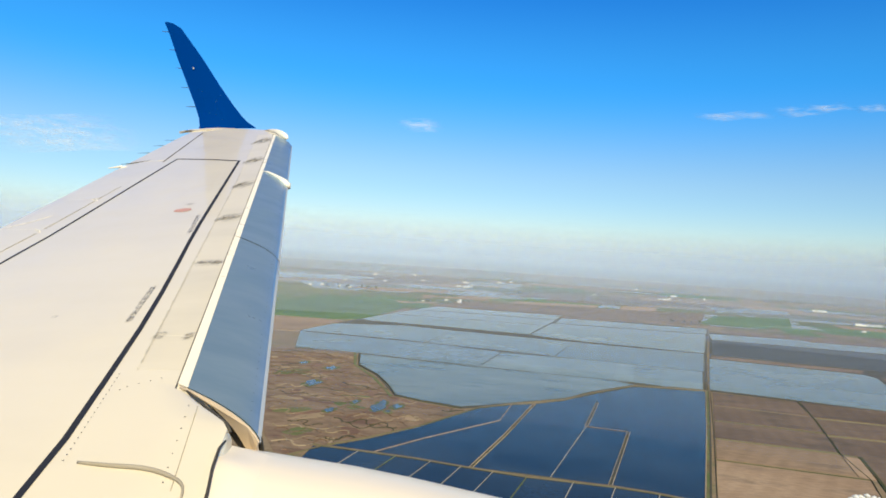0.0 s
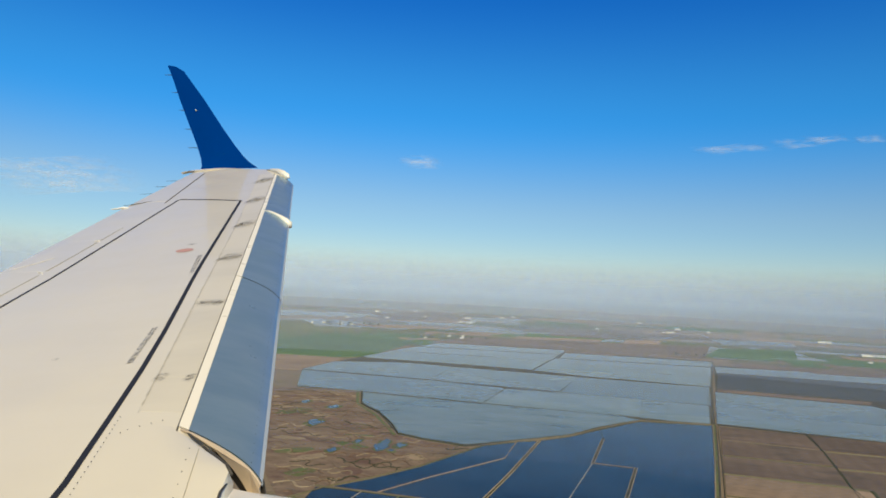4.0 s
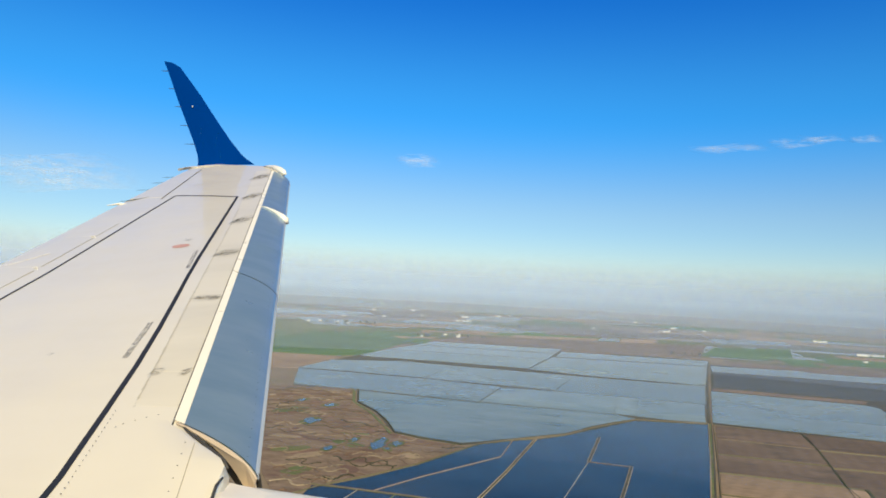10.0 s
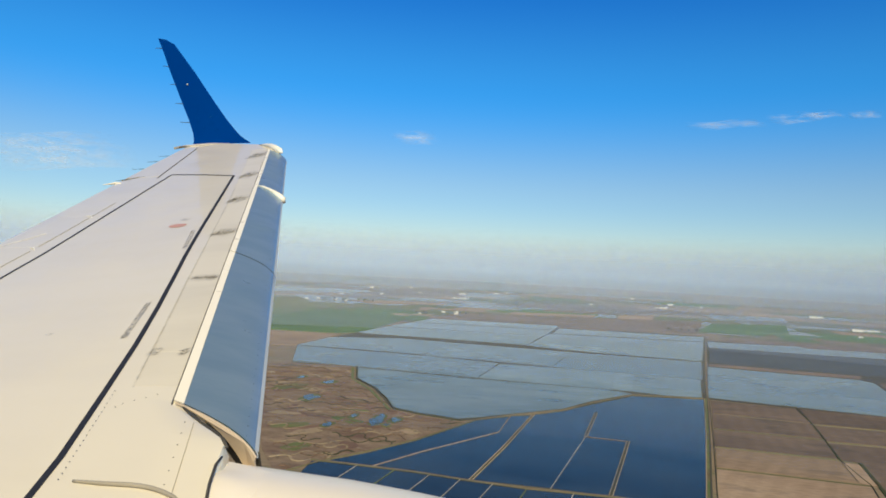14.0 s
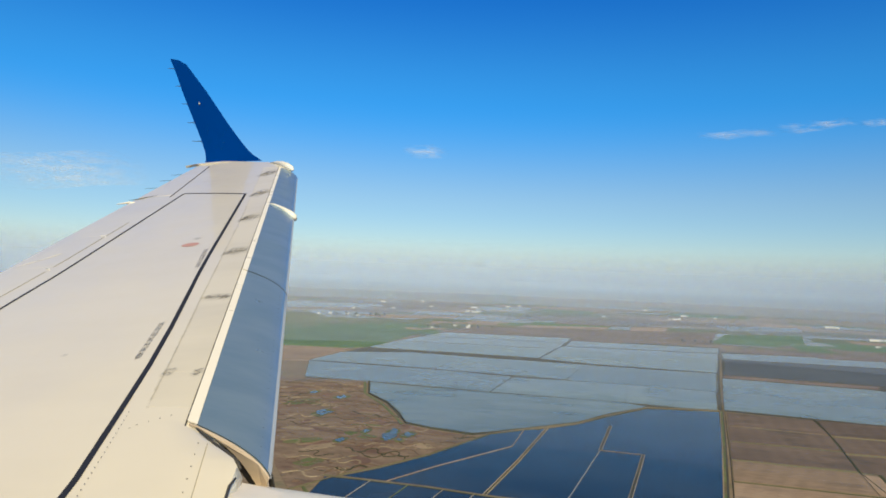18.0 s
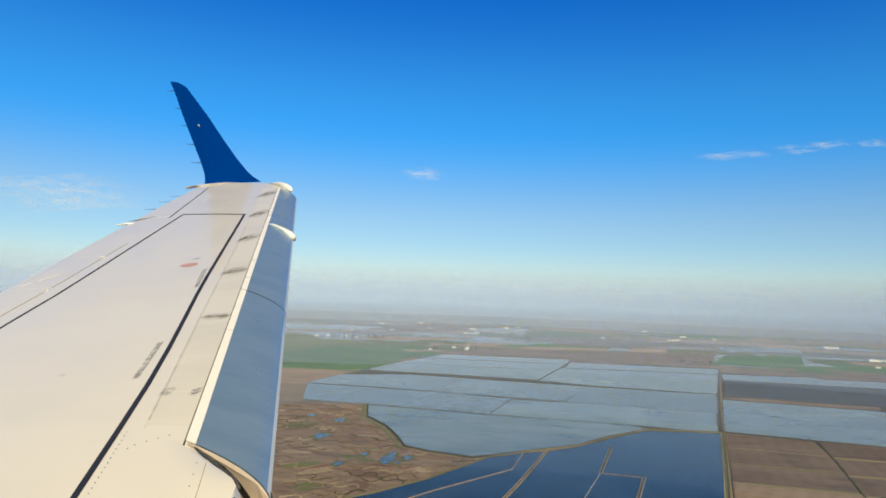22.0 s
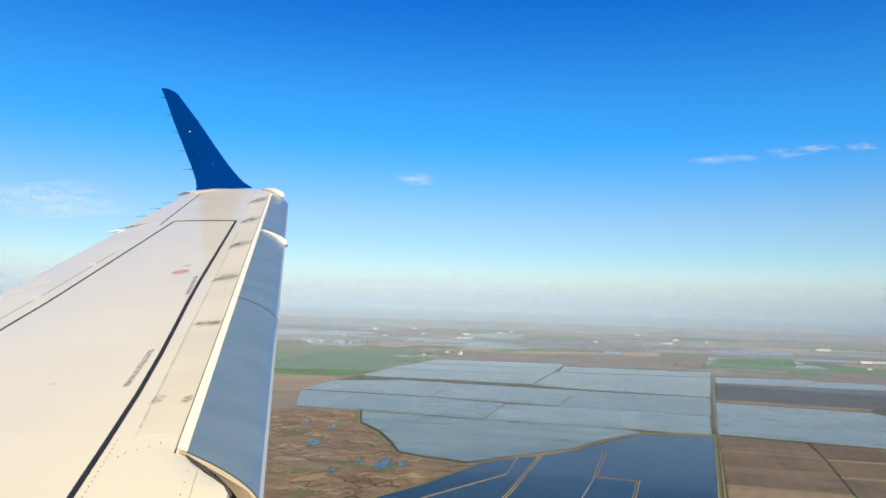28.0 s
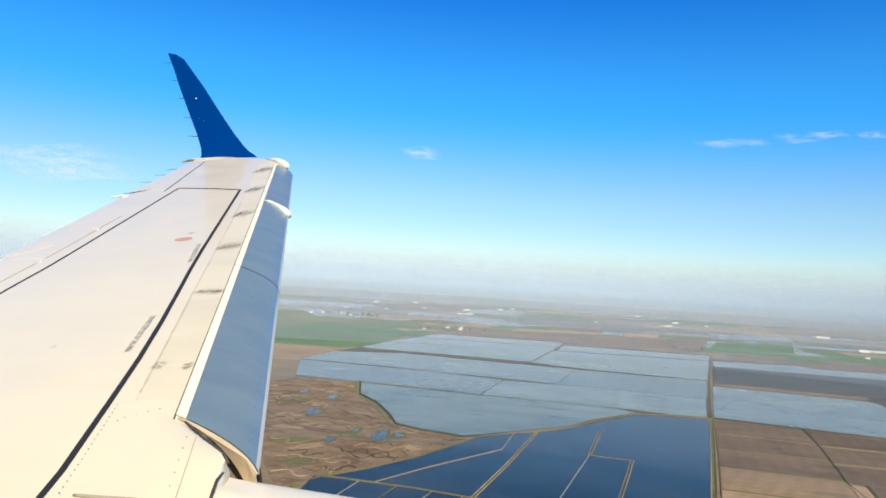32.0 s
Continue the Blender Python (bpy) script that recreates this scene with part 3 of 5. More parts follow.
# ---- winglet ----
lead = [(-6.969, -0.785), (-7.171, -0.645), (-7.283, -0.534), (-7.482, -0.290), (-7.744, 0.077), (-8.159, 0.695), (-8.442, 1.075), (-8.624, 1.318), (-8.814, 1.434), (-8.966, 1.475)]
trail = [(-8.300, -0.721), (-8.277, -0.665), (-8.283, -0.514), (-8.371, -0.228), (-8.517, 0.147), (-8.750, 0.755), (-8.872, 1.121), (-8.946, 1.319), (-8.997, 1.437), (-9.008, 1.480)]
CANT = math.tan(radians(12))
rings = []
for (x1, z1), (x0, z0) in zip(lead, trail):
    ring = []
    for u, w in ((0, 0.2), (0.08, 0.75), (0.3, 1), (0.6, 0.8), (1, 0.12)):
        ring.append((u, w))
    t = 0.04 * (x1 - x0)
    near = [(x1 + (x0 - x1) * u, 12.98 + CANT * (z1 + (z0 - z1) * u + 0.73) - t * w * 0.15 - 0.04 * (x1 + (x0 - x1) * u + 7.04), z1 + (z0 - z1) * u) for u, w in ring]
    far = [(x, y + t * w * 2, z) for (x, y, z), (u, w) in zip(near, ring)]
    rings.append(near + far[::-1])
winglet = part("winglet", loft(rings), "blue", airliner, "swept deep blue winglet", True)
winglet.data.set_sharp_from_angle(angle=radians(40))
for x, z, length in ((-8.93, 1.27, 0.15), (-8.79, 0.89, 0.13), (-8.64, 0.51, 0.14), (-8.49, 0.11, 0.18), (-8.36, -0.28, 0.22)):
    y = 12.98 + CANT * (z + 0.73) - 0.04 * (x + 7.04)
    part("static_wick", tube([(x, y, z), (x - length, y, z + 0.02)], [0.009, 0.004], 6), "rubber", winglet, "thin dark static wick")
bm = bmesh.new()
bmesh.ops.create_icosphere(bm, subdivisions=2, radius=1, matrix=Matrix.Translation((-8.35, 13.27, 0.49)) @ Matrix.Diagonal((0.019, 0.012, 0.023, 1)))
part("position_light", bm, "tank", winglet, "small white light")
bm = bmesh.new()
for i in range(14):
    u, v = random.random(), random.random()
    z = -0.65 + 0.75 * v
    x = -7.35 - 0.75 * u - 0.25 * v
    bmesh.ops.create_icosphere(bm, subdivisions=1, radius=0.004, matrix=Matrix.Translation((x, 12.975 + CANT * (z + 0.73) - 0.04 * (x + 7.04) - 0.01, z)))
tagged(part("screw_heads", bm, "metal", winglet, "bare metal screw heads"), kind="stuff")
bm = loft([[(x, y - w, z), (x, y + w, z), (x, y + w * 0.6, z - 0.05), (x, y - w * 0.6, z - 0.05)] for x, y, z, w in
           ((-8.62, 12.84, -0.74, 0.03), (-8.4, 12.85, -0.72, 0.10), (-7.9, 12.87, -0.73, 0.12), (-7.4, 12.83, -0.75, 0.05))])
part("root_fairing", bm, "bright", winglet, "white fairing strip at the foot of the winglet")

# ---- fixed nose of the wing beside the engine ----
edge = [(-2.41, 3.17), (-2.30, 3.09), (-2.15, 2.985), (-2.03, 2.91), (-1.94, 2.85), (-1.885, 2.79), (-1.86, 2.70), (-1.80, 2.52), (-1.74, 2.38)]
secs = []
for i, (x, y) in enumerate(edge):
    back = -2.75 + 0.03 * i
    yb = y - 0.0
    d = 0.24
    secs.append([skin_point(back, yb, 0.0035), skin_point((back + x) / 2, yb, 0.005), skin_point(x - 0.05, yb, 0.003), skin_point(x, yb, -0.012), skin_point(x + 0.03, yb - 0.02, -0.06), skin_point(x + 0.01, yb - 0.03, -0.16), skin_point(x - 0.1, yb, -0.3), skin_point(back, yb, -0.3)])
for y, x in ((2.1, -1.66), (1.6, -1.52), (-0.2, -0.95)):
    secs.append([skin_point(-2.5, y, 0.0035), skin_point(-2.1, y, 0.005), skin_point(x - 0.05, y, 0.003), skin_point(x, y, -0.012), skin_point(x + 0.03, y, -0.06), skin_point(x + 0.01, y, -0.16), skin_point(x - 0.1, y, -0.3), skin_point(-2.5, y, -0.3)])
nose = part("fixed_nose", loft(secs), "white", airliner, "cream fixed leading edge beside the engine", True)
nose.data.set_sharp_from_angle(angle=radians(40))
part("panel_gap", strip(2.3, 2.95, between([(2.3, -1.88), (2.95, -2.145)]), 0.0016, 0.0075), "soft_seam", nose)
for line, y0, y1, count in ((between([(2.45, -2.56), (3.25, -2.85)]), 2.45, 3.25, 19), (between([(2.3, -1.93), (2.95, -2.2)]), 2.35, 2.95, 7), (between([(3.1, -2.72), (3.25, -2.5)]), 3.08, 3.22, 5)):
    for i in range(count):
        y = y0 + (y1 - y0) * i / (count - 1)
        bm = bmesh.new()
        bmesh.ops.create_cone(bm, cap_ends=True, segments=8, radius1=0.0034, radius2=0.003, depth=0.002, matrix=Matrix.Translation(skin_point(line(y), y, 0.0075)))
        part("fastener", bm, "seam", nose)
# dark tube paints the shade in the gap between fixed nose and slat's end
bm = tube([skin_point(x + 0.006, y + 0.012, -0.004 - 0.03 * k / 5) for k, (x, y) in enumerate(edge[:6])], [0.004, 0.006, 0.008, 0.009, 0.010, 0.008], 8)
part("slat_end_gap", bm, "rubber", nose, "dark tube for the shaded gap round the end of the slat", True)
# lip where the engine fairing meets the wing
lip = [Vector(p) for p in ((-2.50, 2.44, 0.008), (-2.47, 2.44, 0.01), (-2.3, 2.43, 0.013), (-2.1, 2.425, 0.014), (-1.95, 2.39, 0.013), (-1.84, 2.33, 0.011), (-1.78, 2.2, 0.01), (-1.76, 2.1, 0.01))]
path = []
for p0, p1, p2, p3 in zip(lip, lip[1:], lip[2:], lip[3:]):
    for u in (0, 0.25, 0.5, 0.75):
        path.append(0.5 * (2 * p1 + (p2 - p0) * u + (2 * p0 - 5 * p1 + 4 * p2 - p3) * u * u + (3 * p1 - p0 - 3 * p2 + p3) * u ** 3))
bm = tube([skin_point(*p) for p in path], [0.005 + 0.0065 * math.sin(math.pi * min(1, 0.1 + k / len(path))) for k in range(len(path))])
part("fairing_lip", bm, "lip", nose, "grey lip of the engine fairing", True)
bm = tube([skin_point(-1.86, 2.72, -0.03), skin_point(-1.83, 2.62, 0.0), skin_point(-1.77, 2.46, 0.012), skin_point(-1.70, 2.3, 0.012), skin_point(-1.6, 2.0, 0.0)], [0.006, 0.007, 0.007, 0.007, 0.007])
part("seal", bm, "rubber", nose, "dark rubber seal against the nacelle", True)

# ---- engine nacelle ----
secs = []
for x, r, lift in ((-1.80, 0.785, 0.0), (-1.31, 0.794, -0.088), (-1.02, 0.794, -0.132), (-0.56, 0.795, -0.217), (0.2, 0.80, -0.36), (0.8, 0.77, -0.44), (1.15, 0.71, -0.47), (1.28, 0.63, -0.47)):
    secs.append([(min(-1.4, -1.935 + 0.375 * (2.68 - 2.5 - r * math.cos(a))) if x < -1.7 else x, 2.5 + r * math.cos(a), -2.46 + lift + r * math.sin(a)) for a in (2 * math.pi * k / 40 for k in range(40))])
nacelle = part("engine_nacelle", loft(secs), "nacelle", airliner, "white engine nacelle below the wing", True)
nacelle.data.set_sharp_from_angle(angle=radians(35))
bm = loft([[(x, 2.5 + r * math.cos(a), -2.93 + r * math.sin(a)) for a in (2 * math.pi * k / 40 for k in range(40))] for x, r in ((1.22, 0.70), (1.3, 0.66), (1.34, 0.60), (1.3, 0.54), (1.1, 0.5))], caps=False)
part("exhaust", loft([[(x, 2.5 + r * math.cos(a), -2.75 + r * math.sin(a)) for a in (2 * math.pi * k / 32 for k in range(32))] for x, r in ((-3.6, 0.32), (-2.8, 0.44), (-1.7, 0.52))]), "panel", nacelle)
part("intake_lip", bm, "metal", nacelle, "polished metal intake lip", True)
for i in range(12):
    x = -1.7 + 0.22 * i
    a = radians(98 + 7 * (i % 3))
    bm = bmesh.new()
    bmesh.ops.create_icosphere(bm, subdivisions=1, radius=0.006, matrix=Matrix.Translation((x, 2.5 + 0.797 * math.cos(a), -2.46 - 0.185 * (x + 1.8) + 0.797 * math.sin(a))))
    part("fastener", bm, "seam", nacelle)

# fairing that carries the nacelle's skin up to the wing nose
nose_edge = between([(1.9, -1.60), (2.1, -1.66), (2.38, -1.74), (2.52, -1.80), (2.70, -1.86), (2.79, -1.885)])
secs = []
for k in range(13):
    y = 2.0 + 0.79 * k / 12
    sec = []
    for q in range(8):
        u = q / 7
        x = nose_edge(y) + 0.003 + 0.25 * u
        low = -2.46 - 0.185 * (x + 1.8) + math.sqrt(0.79 ** 2 - (y - 2.5) ** 2) - 0.009
        blend = 1 - (1 - u * u * (3 - 2 * u)) * min(1, max(0, (2.67 - y) / 0.12))
        sec.append((x, y, max(low, (top(y) - 0.012) * (1 - blend) + low * blend) - 0.02 * max(0, u - 0.5)))
    sec += [(x, yy, z - 0.15) for x, yy, z in sec[::-1]]
    secs.append(sec)
fairing = part("wing_fairing", loft(secs), "nacelle", nacelle, "smooth white fairing between nacelle and wing", True)
fairing.data.set_sharp_from_angle(angle=radians(40))

# ---- fuselage side around the window ----
CY, CZ, RY, RZ = -1.38, -0.35, 1.5, 1.68
bm = bmesh.new()
xs = [-9, -6, -4, -3, -2, -1, -0.15, 0.15, 1, 2, 3, 4, 6]
angles = [radians(a) for a in (list(range(-90, 0, 12)) + [0, 4.0, 19.5] + list(range(30, 271, 12)))]
grid = [[bm.verts.new((x, CY + RY * math.cos(a), CZ + RZ * math.sin(a))) for a in angles] for x in xs]
hole = angles.index(radians(4.0))
for i in range(len(xs) - 1):
    for j in range(len(angles) - 1):
        if not (xs[i] == -0.15 and j == hole):
            bm.faces.new((grid[i][j], grid[i + 1][j], grid[i + 1][j + 1], grid[i][j + 1]))
bmesh.ops.remove_doubles(bm, verts=bm.verts, dist=0.001)
bmesh.ops.recalc_face_normals(bm, faces=bm.faces)
fuselage = part("fuselage", bm, "bright", airliner, "white fuselage side with oval cabin windows", True)
solid = fuselage.modifiers.new("thickness", "SOLIDIFY")
solid.thickness, solid.offset = 0.012, -1
for k in range(-5, 4):
    if k:
        bm = bmesh.new()
        rim = []
        for q in range(20):
            a = 2 * math.pi * q / 20
            zz = 0.02 + 0.17 * math.sin(a)
            rim.append(bm.verts.new((k * 0.8 + 0.12 * math.cos(a), CY + RY * math.sqrt(1 - ((zz - CZ) / RZ) ** 2) + 0.006, zz)))
        bm.faces.new(rim)
        part("cabin_window", bm, "glass", fuselage, "dark oval cabin window")


# ---- the plain ----
FLAT, RIM = 1500.0, 4900.0
EAST = 165.0         # the fields are numbered from a point this far behind the eye


def far_share(x, y):
    """The far plain is drawn in along the line of sight to a rim, to fit the camera's view, as a backdrop round the
    near fields.
    """
    d = math.hypot(x - EAST, y)
    if d <= FLAT:
        return 1.0
    return (FLAT + (RIM - FLAT) * (1 - math.exp(-(d - FLAT) / (RIM - FLAT)))) / d


def on_plain(x, y, up=0.0):
    s = far_share(x, y)
    return Vector(((x - EAST) * s, y * s, EYE + s * (up - EYE)))


bm = bmesh.new()
bearings = [radians(b) for b in list(range(-180, -70, 10)) + [-70 + 1.25 * i for i in range(97)] + list(range(60, 180, 10))]
reach = [0.5, 150, 300, 450, 600, 700, 800] + list(range(850, 4881, 45)) + [4888, 4893, 4896, 4898, 4899]
rings = []
for r in reach:
    d = r if r <= FLAT else FLAT - (RIM - FLAT) * math.log(1 - (r - FLAT) / (RIM - FLAT))
    rings.append([bm.verts.new(on_plain(EAST + d * math.sin(b), d * math.cos(b))) for b in bearings])
for a, b in zip(rings, rings[1:]):
    for i in range(len(bearings)):
        j = (i + 1) % len(bearings)
        bm.faces.new((a[i], a[j], b[j], b[i]))
bm.faces.new(rings[0][::-1])
bmesh.ops.recalc_face_normals(bm, faces=bm.faces)
ground = part("ground", bm, "plain", None, "brown and green winter farmland that runs to a hazy horizon", True)
tagged(ground, category="ground", kind="structure")


def patch_mesh(points, lift, step, name, material, skirt=1.0):
    """A thin slab over the plain with the outline given."""
    bm = bmesh.new()
    f = bm.faces.new([bm.verts.new((x, y, 0)) for x, y in points])
    bmesh.ops.triangulate(bm, faces=[f])
    for _ in range(7):
        long = [e for e in bm.edges if e.calc_length() > step]
        if not long:
            break
        bmesh.ops.subdivide_edges(bm, edges=long, cuts=1)
        bmesh.ops.triangulate(bm, faces=[f for f in bm.faces if len(f.verts) > 3])
    if bm.faces and sum(f.normal.z for f in bm.faces) < 0:
        bmesh.ops.reverse_faces(bm, faces=bm.faces)
    rim = [e for e in bm.edges if e.is_boundary]
    made = bmesh.ops.extrude_edge_only(bm, edges=rim)["geom"]
    low = {v for v in made if isinstance(v, bmesh.types.BMVert)}
    for v in bm.verts:
        up = lift + 0.0006 * math.hypot(v.co.x, v.co.y)
        v.co = on_plain(v.co.x, v.co.y, -skirt if v in low else up)
    bmesh.ops.recalc_face_normals(bm, faces=bm.faces)
    return mesh_of(bm, name, material)


KINDS = {
    "stubble": ("stubble_field", "pale tan field of cut straw stubble", "field"),
    "soil": ("ploughed_field", "bare reddish brown ploughed field", "field"),
    "green": ("wheat_field", "green field of young winter wheat", "field"),
    "dull_green": ("pasture", "dull green rough pasture", "field"),
    "scrub": ("scrubland", "dry brown scrub beside the flooded fields", "scrub"),
    "wet_soil": ("ploughed_field", "dark wet ploughed field beside the paddies", "field"),
    "marsh": ("marsh", "brown reed marsh with winding channels", "marsh"),
    "paddy": ("flooded_paddy", "grey-blue flooded rice paddy between low dikes", "rice paddy"),
    "water": ("flooded_field", "pale sheet of flood water far off", "flooded field"),
    "bank": ("paddy_bank", "dull brown-green banks around the flooded paddies", "bank"),
    "yard": ("farm_yard", "grey dirt yard of a farm with bins and sheds", "farmyard"),
    "pond": ("flooded_field", "deep blue flooded field with thin levees", "flooded field"),
}


def grown(points, wide):
    """The outline pushed outwards, so that only a narrow bank is left between neighbours."""
    turn = 1 if sum(a[0] * b[1] - b[0] * a[1] for a, b in zip(points, points[1:] + points[:1])) > 0 else -1
    out = []
    for a, p, b in zip(points[-1:] + points[:-1], points, points[1:] + points[:1]):
        u = (Vector(p) - Vector(a)).normalized()
        v = (Vector(b) - Vector(p)).normalized()
        n = Vector((u.y + v.y, -u.x - v.x)) * turn
        n = n / max(0.5, n.length_squared / 2)
        out.append((p[0] + n.x * wide, p[1] + n.y * wide))
    return out


def field(kind, points, lift=0.0):
    name, label, category = KINDS[kind]
    d = min(math.hypot(*p) for p in points)
    if kind == "paddy":
        points, lift = grown(points, 2.8 if d > 1900 else 0.8), lift + 0.4
    ob = new(name, patch_mesh(points, lift, 60 if d < 2000 else 140, name, kind))
    if kind in ("paddy", "pond"):
        rim_bank(points, ob)
    return tagged(ob, label, category, group=category + "s of the plain")


def rim_bank(points, parent):
    """The low earth bank round a flooded field."""
    fine = []
    for (x0, y0), (x1, y1) in zip(points, points[1:] + points[:1]):
        n = max(1, int(math.hypot(x1 - x0, y1 - y0) / 70))
        fine += [(x0 + (x1 - x0) * i / n, y0 + (y1 - y0) * i / n) for i in range(n)]
    cx, cy = sum(p[0] for p in fine) / len(fine), sum(p[1] for p in fine) / len(fine)
    secs = []
    for i, (x, y) in enumerate(fine + fine[:1]):
        a, b = fine[(i - 1) % len(fine)], fine[(i + 1) % len(fine)]
        nx, ny = b[1] - a[1], a[0] - b[0]
        q = math.hypot(nx, ny) or 1
        s = 1 if nx * (x - cx) + ny * (y - cy) > 0 else -1
        nx, ny = s * nx / q, s * ny / q
        w = 0.8 + 0.3 * noise.noise((x * 0.02, y * 0.02, 7))
        up = 0.0006 * math.hypot(x, y)
        secs.append([on_plain(x + nx * k, y + ny * k, up + h) for k, h in ((-0.8, -0.5), (0.1, 0.5), (w * 0.6, 0.6), (w, -0.5))])
    part("bank", loft(secs, caps=False), "bank", parent, "low wet earth bank")


field("dull_green", [(-2238, 4021), (-1488, 4700), (-975, 3690), (-980, 3108), (-1466, 2842), (-1596, 2829)])
field("dull_green", [(-975, 3690), (-561, 4379), (-494, 3979), (-1082, 3426)])
field("stubble", [(-1379, 2803), (-1122, 2885), (-1135, 2578), (-1255, 2516)])
field("stubble", [(-1116, 2320), (-818, 2390), (-848, 2132), (-971, 2090)])
field("stubble", [(-1941, 3751), (-1799, 3790), (-1728, 3537), (-1829, 3474)])
field("stubble", [(-1108, 4551), (-430, 5087), (-446, 4624), (-849, 4303)])
field("stubble", [(-604, 3590), (-356, 3694), (-386, 3569), (-513, 3464)])
field("soil", [(-1026, 3702), (-743, 4108), (-711, 3764), (-989, 3519)])
field("soil", [(-257, 3948), (1184, 4449), (938, 3452), (276, 3295), (-230, 3333), (-362, 3352)])
field("stubble", [(31, 4295), (552, 4468), (507, 4226), (-1, 4056)])
field("water", [(589, 4630), (697, 4600), (653, 4310), (522, 4276)])
field("stubble", [(704, 4604), (938, 4695), (875, 4355), (653, 4269)])
field("soil", [(62, 5503), (622, 5666), (539, 5083), (35, 4819)])
field("dull_green", [(-49, 6514), (669, 6093), (609, 5731), (41, 5566)])
field("soil", [(656, 5617), (1421, 5463), (1298, 5057), (573, 4771)])
field("dull_green", [(949, 4749), (1317, 4825), (1232, 4516), (876, 4316)])
field("water", [(1368, 5259), (1982, 5468), (1855, 4955), (1339, 4792)])
field("green", [(1202, 4306), (1717, 4589), (1474, 3821), (1004, 3692)])
field("water", [(-2748, 5394), (-2009, 6333), (-1634, 5456), (-2230, 4304)])
field("water", [(-3234, 6227), (-2851, 7005), (-2464, 6196), (-2918, 5623)])
field("water", [(-1909, 6019), (-1406, 6085), (-1280, 5541), (-1722, 5287)])
field("stubble", [(-1755, 4984), (-1379, 5561), (-1282, 5088), (-1707, 4615)])
field("soil", [(-1460, 6553), (-928, 6251), (-591, 5884), (-1056, 5344)])
field("water", [(-474, 6878), (0, 7022), (0, 6341), (-460, 5986)])
field("water", [(-350, 5072), (-116, 5095), (-137, 4488), (-359, 4454)])
field("dull_green", [(-1153, 1751), (-1055, 1852), (-790, 1510), (-964, 1471)])
field("stubble", [(-1285, 1947), (-1134, 1987), (-1043, 1894), (-1177, 1787)])
field("stubble", [(631, 729), (648, 728), (603, 615), (586, 605)])
# fields that meet the paddies and the marsh on the west
field("green", [(-951, 2447), (-1263, 3232), (-975, 3718), (-782, 4041), (-542, 3866), (-364, 3660), (-439, 3335), (-462, 2837), (-486, 2548), (-568, 2474)])
field("stubble", [(-772, 1992), (-941, 2428), (-527, 2449), (-535, 2342), (-542, 2123), (-557, 2061)])
field("dull_green", [(-1287, 3284), (-1540, 3842), (-1100, 4168), (-795, 4093), (-973, 3765)])
# pale flooded paddies in rows, with the low banks between them
field("bank", [(-445, 1723), (-556, 2076), (-497, 2525), (-327, 3423), (282, 3461), (943, 3335), (595, 1813), (549, 1624), (390, 1596), (227, 1373), (74, 1235), (46, 1212), (-84, 1261), (-163, 1446), (-230, 1550), (-279, 1734)], -0.4)
field("paddy", [(-379, 3152), (-327, 3396), (281, 3434), (252, 3194)])
field("paddy", [(-440, 2858), (-380, 3123), (245, 3162), (208, 2877)])
field("paddy", [(-484, 2552), (-439, 2834), (200, 2859), (138, 2485), (-174, 2516), (-459, 2523)])
field("paddy", [(282, 3280), (928, 3295), (877, 3061), (251, 3012)])
field("paddy", [(234, 2977), (864, 3028), (710, 2342), (332, 2398), (146, 2467)])
field("paddy", [(-551, 2072), (-525, 2330), (-303, 2433), (-127, 2405), (-157, 2040), (-371, 2065)])
field("paddy", [(-120, 2403), (289, 2355), (219, 1979), (-149, 2035)])
field("paddy", [(295, 2352), (698, 2319), (611, 1923), (225, 1968)])
field("paddy", [(-449, 1740), (-547, 2053), (-147, 2019), (72, 1970), (34, 1682), (-277, 1730)])
field("paddy", [(77, 1959), (387, 1950), (348, 1656), (38, 1683)])
field("paddy", [(389, 1950), (442, 1945), (395, 1649), (349, 1655)])
field("paddy", [(444, 1940), (508, 1931), (450, 1635), (396, 1645)])
field("paddy", [(510, 1926), (605, 1915), (545, 1635), (451, 1631)])
field("paddy", [(-266, 1709), (32, 1671), (349, 1650), (391, 1615), (290, 1491), (229, 1388), (132, 1301), (72, 1246), (43, 1225), (-35, 1249), (-88, 1279), (-120, 1369), (-167, 1470), (-229, 1562)])
# flooded and dark fields over the canal
field("bank", [(907, 3146), (1757, 3087), (1028, 1534), (559, 1625)], -0.4)
field("paddy", [(891, 3056), (1267, 3102), (1279, 3037), (1781, 3048), (1665, 2785), (845, 2829)])
field("wet_soil", [(840, 2802), (1637, 2749), (1403, 2263), (1151, 2260), (725, 2320)])
field("soil", [(718, 2295), (1139, 2230), (1103, 2158), (701, 2233)])
field("paddy", [(692, 2206), (1093, 2134), (1109, 2086), (1007, 1701), (1021, 1626), (992, 1546), (563, 1642)])
field("soil", [(1127, 2098), (1306, 2120), (1062, 1620), (1015, 1706)])
# ploughed and stubble fields beside the canal
field("soil", [(560, 1609), (727, 1585), (703, 1438), (529, 1466)])
field("soil", [(525, 1452), (701, 1426), (673, 1300), (494, 1317)])
field("soil", [(492, 1307), (671, 1285), (641, 1161), (463, 1179)])
field("stubble", [(461, 1166), (636, 1145), (614, 1030), (434, 1049)])
field("stubble", [(431, 1037), (624, 1014), (603, 933), (536, 895), (492, 881), (474, 843), (387, 852)])
field("soil", [(735, 1586), (1012, 1545), (954, 1412), (705, 1432)])
field("soil", [(702, 1414), (945, 1395), (890, 1271), (674, 1285)])
field("soil", [(670, 1266), (885, 1253), (758, 994), (635, 1001), (669, 1145), (644, 1154)])
